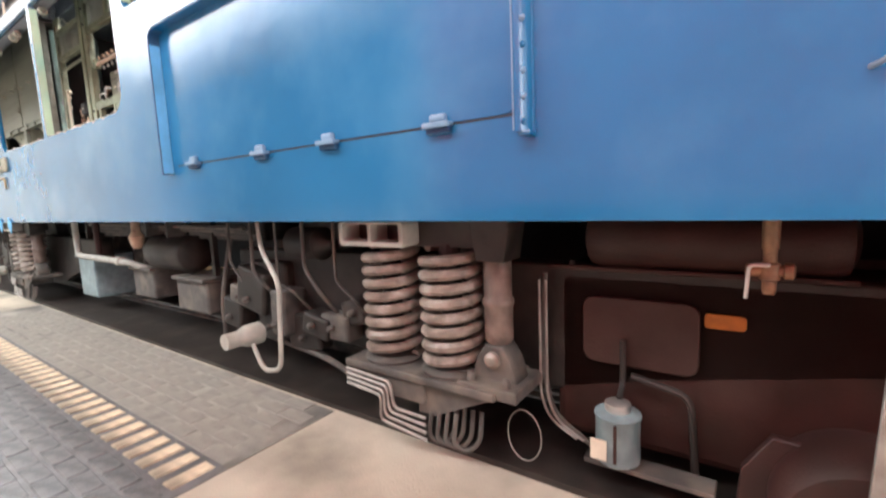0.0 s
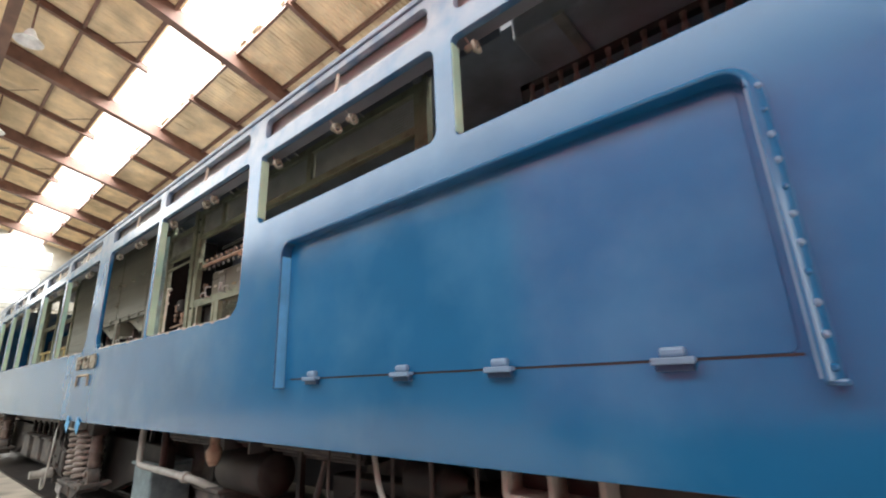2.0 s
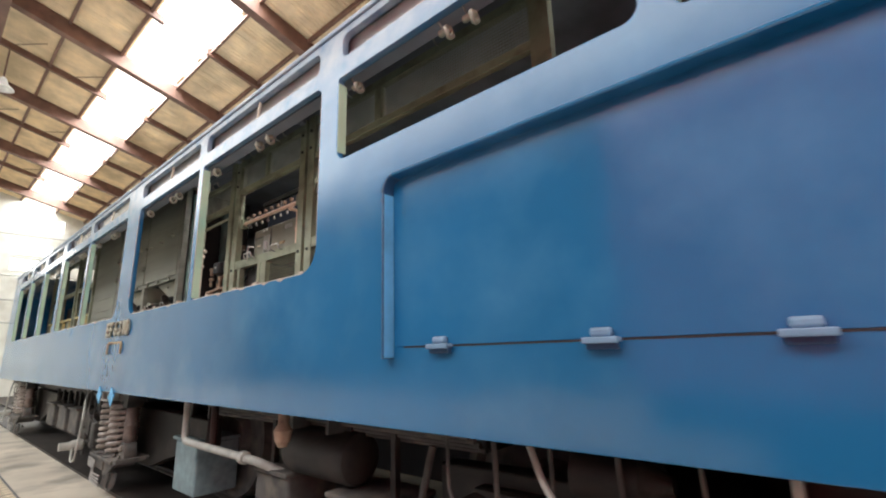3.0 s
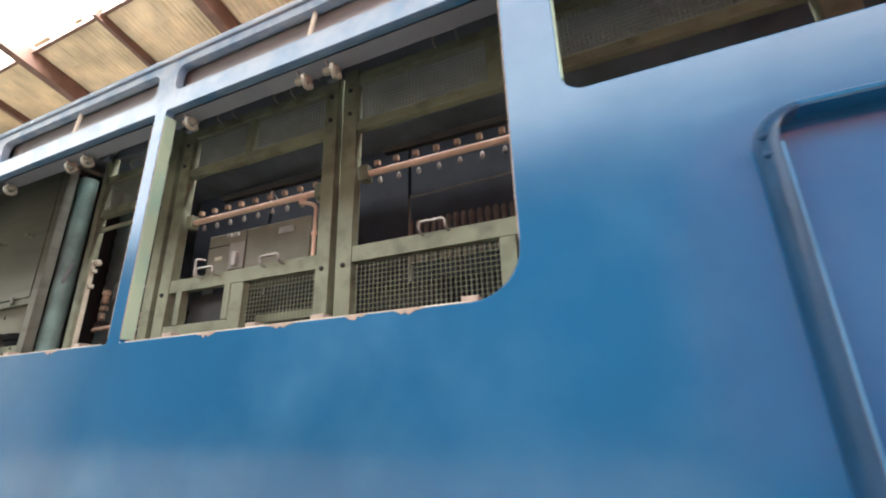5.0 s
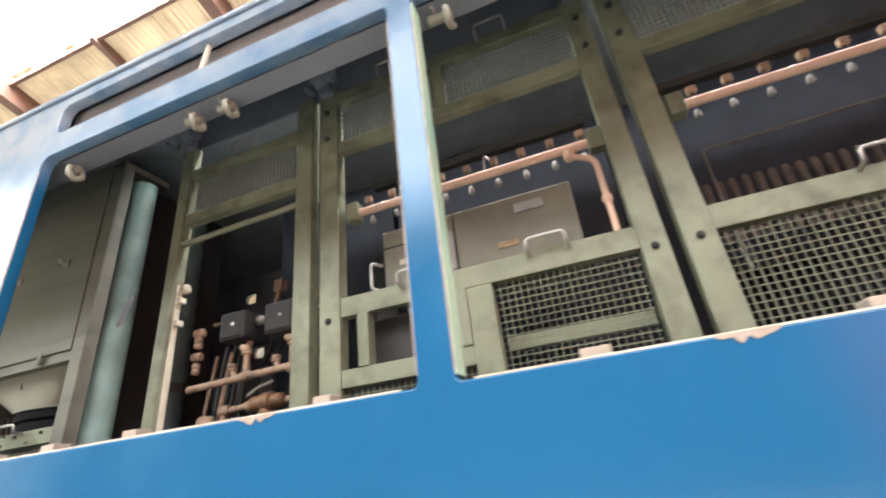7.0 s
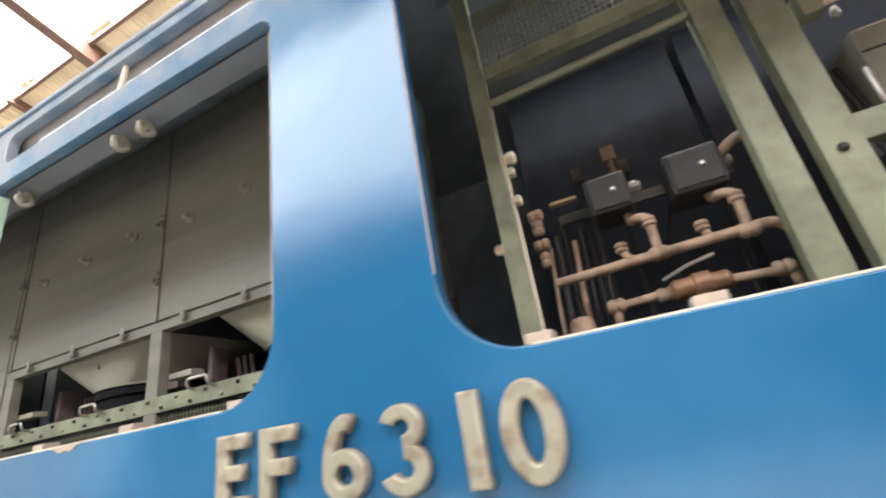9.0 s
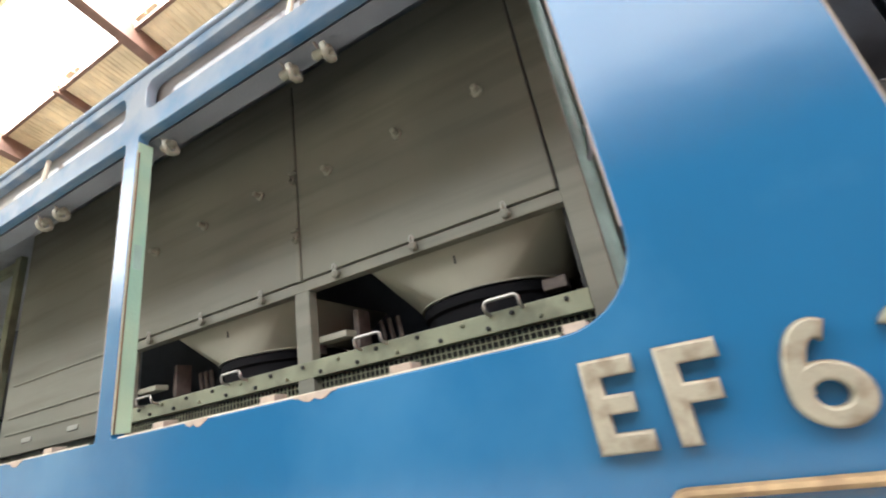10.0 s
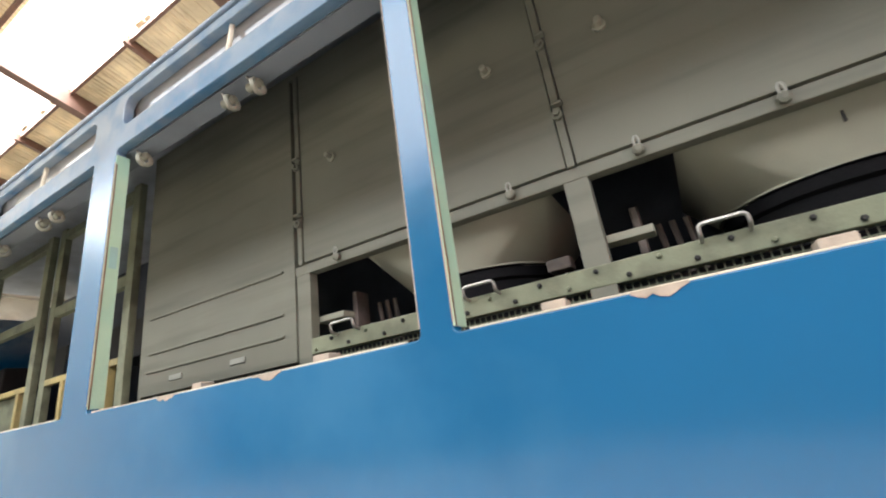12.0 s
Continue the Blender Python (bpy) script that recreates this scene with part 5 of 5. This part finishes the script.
part("tank", lathe([(0.1, -0.35), (0.15, -0.33), (0.16, -0.3), (0.16, 0.3), (0.15, 0.33), (0.1, 0.35)], 26, "x", (-4.15, 1.85, 0.8)), BOGIE, t, "", True)
for x in (-4.35, -3.95):
    part("strap", boxm(x - 0.015, x + 0.015, 1.69, 2.0, 0.95, 1.12), BOGIEGREY, t)
t = thing("supply_pipe", "grey lagged pipe under the body", "pipe")
part("pipe", tube(B(), bend([(-6.0, 1.65, 1.1), (-6.0, 1.65, 0.72), (-4.75, 1.68, 0.7), (-4.6, 1.8, 0.62)], 0.06), 0.03, 10), GREYPAINT, t, "", True)
part("joint", lathe([(0.03, -0.04), (0.045, -0.03), (0.045, 0.03), (0.03, 0.04)], 12, "x", (-4.95, 1.675, 0.705)), GREYPAINT, t, "", True)
part("stub", rod((-5.55, 1.7, 0.74), (-5.55, 1.7, 1.1), 0.03), MAROON, t)
t = thing("brake_valve", "brown cast valve under the body", "valve")
part("valve_body", lathe([(0.03, 0.86), (0.05, 0.9), (0.06, 0.96), (0.035, 1.0), (0.035, 1.11)], 12, "z", (-4.3, 1.6, 0)), RUSTPIPE, t, "", True)
for x0, x1, z0, z1 in ((-5.9, -2.9, 0.92, 1.08), (-16.2, -9.9, 0.9, 1.08)):
    t = thing("cable_tray", "dark oily tray of pipes under the body", "cable tray")
    part("tray", boxm(x0, x1, 1.9, 2.5, z0, z1, bev=0.02), BOGIE, t)
    for k in range(4):
        part("pipe", rod((x0, 1.75 + 0.05 * k, z1 - 0.03 - 0.04 * k), (x1, 1.75 + 0.05 * k, z1 - 0.05 - 0.03 * k), 0.016, 8), BOGIEGREY, t)
for x in (-10.6, -11.4, -12.3):
    hung_box(x - 0.3, x + 0.25, 0.35, 0.7, 1.75, "dusty grey iron box hung under the body")

# ---------- red locomotive on the next track ----------
RX0, RX1, RY0, RY1 = -2.8, 6.6, -3.8, -1.0
t = thing("red_locomotive", "dull red-brown locomotive standing on the next track", "locomotive")
bm = B()
sec = [(RY1, 1.1), (RY1, 3.35), (RY1 - 0.06, 3.5), (RY1 - 0.25, 3.66), (RY1 - 0.7, 3.78), ((RY0 + RY1) / 2, 3.82), (RY0 + 0.7, 3.78), (RY0 + 0.25, 3.66), (RY0 + 0.06, 3.5), (RY0, 3.35), (RY0, 1.1)]
ends = [[bm.verts.new((x, y, z)) for y, z in sec] for x in (RX0, RX1)]
for i in range(len(sec)):
    j = (i + 1) % len(sec)
    bm.faces.new((ends[0][i], ends[0][j], ends[1][j], ends[1][i]))
bm.faces.new(ends[0])
bm.faces.new(ends[1][::-1])
body = part("body_shell", bm, REDBODY, t)
part("belt_moulding", boxm(RX0, RX1, RY1 - 0.004, RY1 + 0.012, 2.2, 2.23, bev=0.004), REDBODY, body)
part("lower_skirt", boxm(RX0, RX1, RY1 - 0.02, RY1 + 0.014, 1.06, 1.16, bev=0.006), REDBODY, body)
part("underframe", boxm(RX0 + 0.1, RX1 - 0.1, RY0 + 0.2, RY1 - 0.1, 0.75, 1.1, bev=0.02), BOGIE, t)
for x in (-1.4, 1.0, 3.6, 5.6):
    w = part("wheel", lathe([(0.55, -0.07), (0.58, -0.06), (0.56, -0.03), (0.55, 0.06), (0.5, 0.06), (0.46, 0.02), (0.2, 0.0), (0.16, 0.07), (0.1, 0.07)], 32, "y", (x, -1.87, 0.66)), BOGIEGREY, t, "worn steel wheel", True)
    part("axle", rod((x, -1.9, 0.66), (x, -2.93, 0.66), 0.08, 14), BOGIE, w)
    part("wheel", lathe([(0.55, -0.07), (0.58, -0.06), (0.56, -0.03), (0.55, 0.06), (0.2, 0.0), (0.1, 0.07)], 32, "y", (x, -2.93, 0.66)), BOGIEGREY, t, "", True)
for x in (-0.2, 4.6):
    part("bogie_frame", boxm(x - 1.8, x + 1.6, RY1 - 0.5, RY1 - 0.38, 0.45, 0.85, bev=0.03), BOGIE, t)

# ---------- track and floor pieces ----------
for y in (2.27, 3.33, -1.87, -2.93):
    t = thing("rail", "dull steel rail in the floor", "rail", "rails")
    part("rail_head", plate([[(y - 0.035, 0.1), (y + 0.035, 0.1), (y + 0.03, 0.075), (y + 0.01, 0.065), (y + 0.01, 0.02), (y + 0.06, 0.0), (y - 0.06, 0.0), (y - 0.01, 0.02), (y - 0.01, 0.065), (y - 0.03, 0.075)]], X0 + 0.1, X1 - 0.1), BOGIEGREY, t)
    t.children[0].matrix_basis = Matrix.Rotation(radians(-90), 4, "Z") @ Matrix.Diagonal((-1, 1, 1, 1))
setting(obj("ground_strip", boxm(X0 + 0.1, X1 - 0.1, 1.62, 4.1, 0.0005, 0.03), BOGIE), "dark brown-black ground strip along the rails", "ground")
setting(obj("paving_bed", boxm(-7.6, -1.9, 0.965, 1.6, 0.0005, 0.003), GREYPAVE), "grey mortar bed of the paving", "pavement")

# concrete apron, then block paving with a row of yellow blocks
def paver_mesh(w, d, h, name, m):
    b = boxm(-w / 2, w / 2, -d / 2, d / 2, 0, h)
    me = bpy.data.meshes.new(name)
    es = [e for e in b.edges if all(v.co.z > h / 2 for v in e.verts)]
    bmesh.ops.bevel(b, geom=es, offset=0.005, segments=1, affect="EDGES")
    b.to_mesh(me)
    b.free()
    me.materials.append(m)
    return me
yellow, dark, grey = paver_mesh(0.085, 0.19, 0.014, "paver", PAVER), paver_mesh(0.185, 0.09, 0.01, "paver", DARKBRICK), paver_mesh(0.205, 0.1, 0.006, "paver", GREYPAVE)
def lay(me, x, y):
    o = new("paver", me)
    o.location = (x, y, -0.003 + 0.004 * random.random())
    o.rotation_euler = (0.01 * (random.random() - 0.5), 0.01 * (random.random() - 0.5), 0.05 * (random.random() - 0.5))
    o.parent = floor
setting(obj("pavement", boxm(-12.0, -1.9, -1.6, 0.97, 0.0005, 0.004), ASPHALT), "dark worn block paving beside the track", "pavement")
for k in range(60):
    lay(yellow, -2.0 - 0.145 * k, 0.85)
for r in range(6):
    for k in range(26):
        lay(dark, -2.05 - 0.2 * k - (0.1 if r % 2 else 0), 0.68 - 0.105 * r)
for r in range(6):
    for k in range(24):
        lay(grey, -2.05 - 0.215 * k - (0.108 if r % 2 else 0), 1.02 + 0.107 * r)

# hanging lamps and the dark walkway beam near the ridge
for x in (-11.4, -16.2, -21.0):
    t = thing("high_bay_lamp", "white enamel dome lamp hanging from the roof", "lamp", "roof lamps")
    part("shade", lathe([(0.04, 0.3), (0.07, 0.26), (0.12, 0.12), (0.24, 0.0), (0.22, 0.0), (0.1, 0.11)], 24, "z", (x, 0.42, 8.15)), WHITE, t, "", True)
    part("stem", rod((x, 0.42, 8.42), (x, 0.42, roof_z(0.42) - 0.02), 0.02, 8), BEAM, t)
t = thing("walkway_beam", "dark brown walkway beam under the ridge", "beam")
part("beam", boxm(X0 + 0.1, X1 - 0.1, 0.0, 0.2, 8.55, 8.8), BEAM, t)
part("post", boxm(-10.0, -9.9, 0.05, 0.15, 8.78, roof_z(0.1)), BEAM, t)
part("post", boxm(-19.0, -18.9, 0.05, 0.15, 8.78, roof_z(0.1)), BEAM, t)
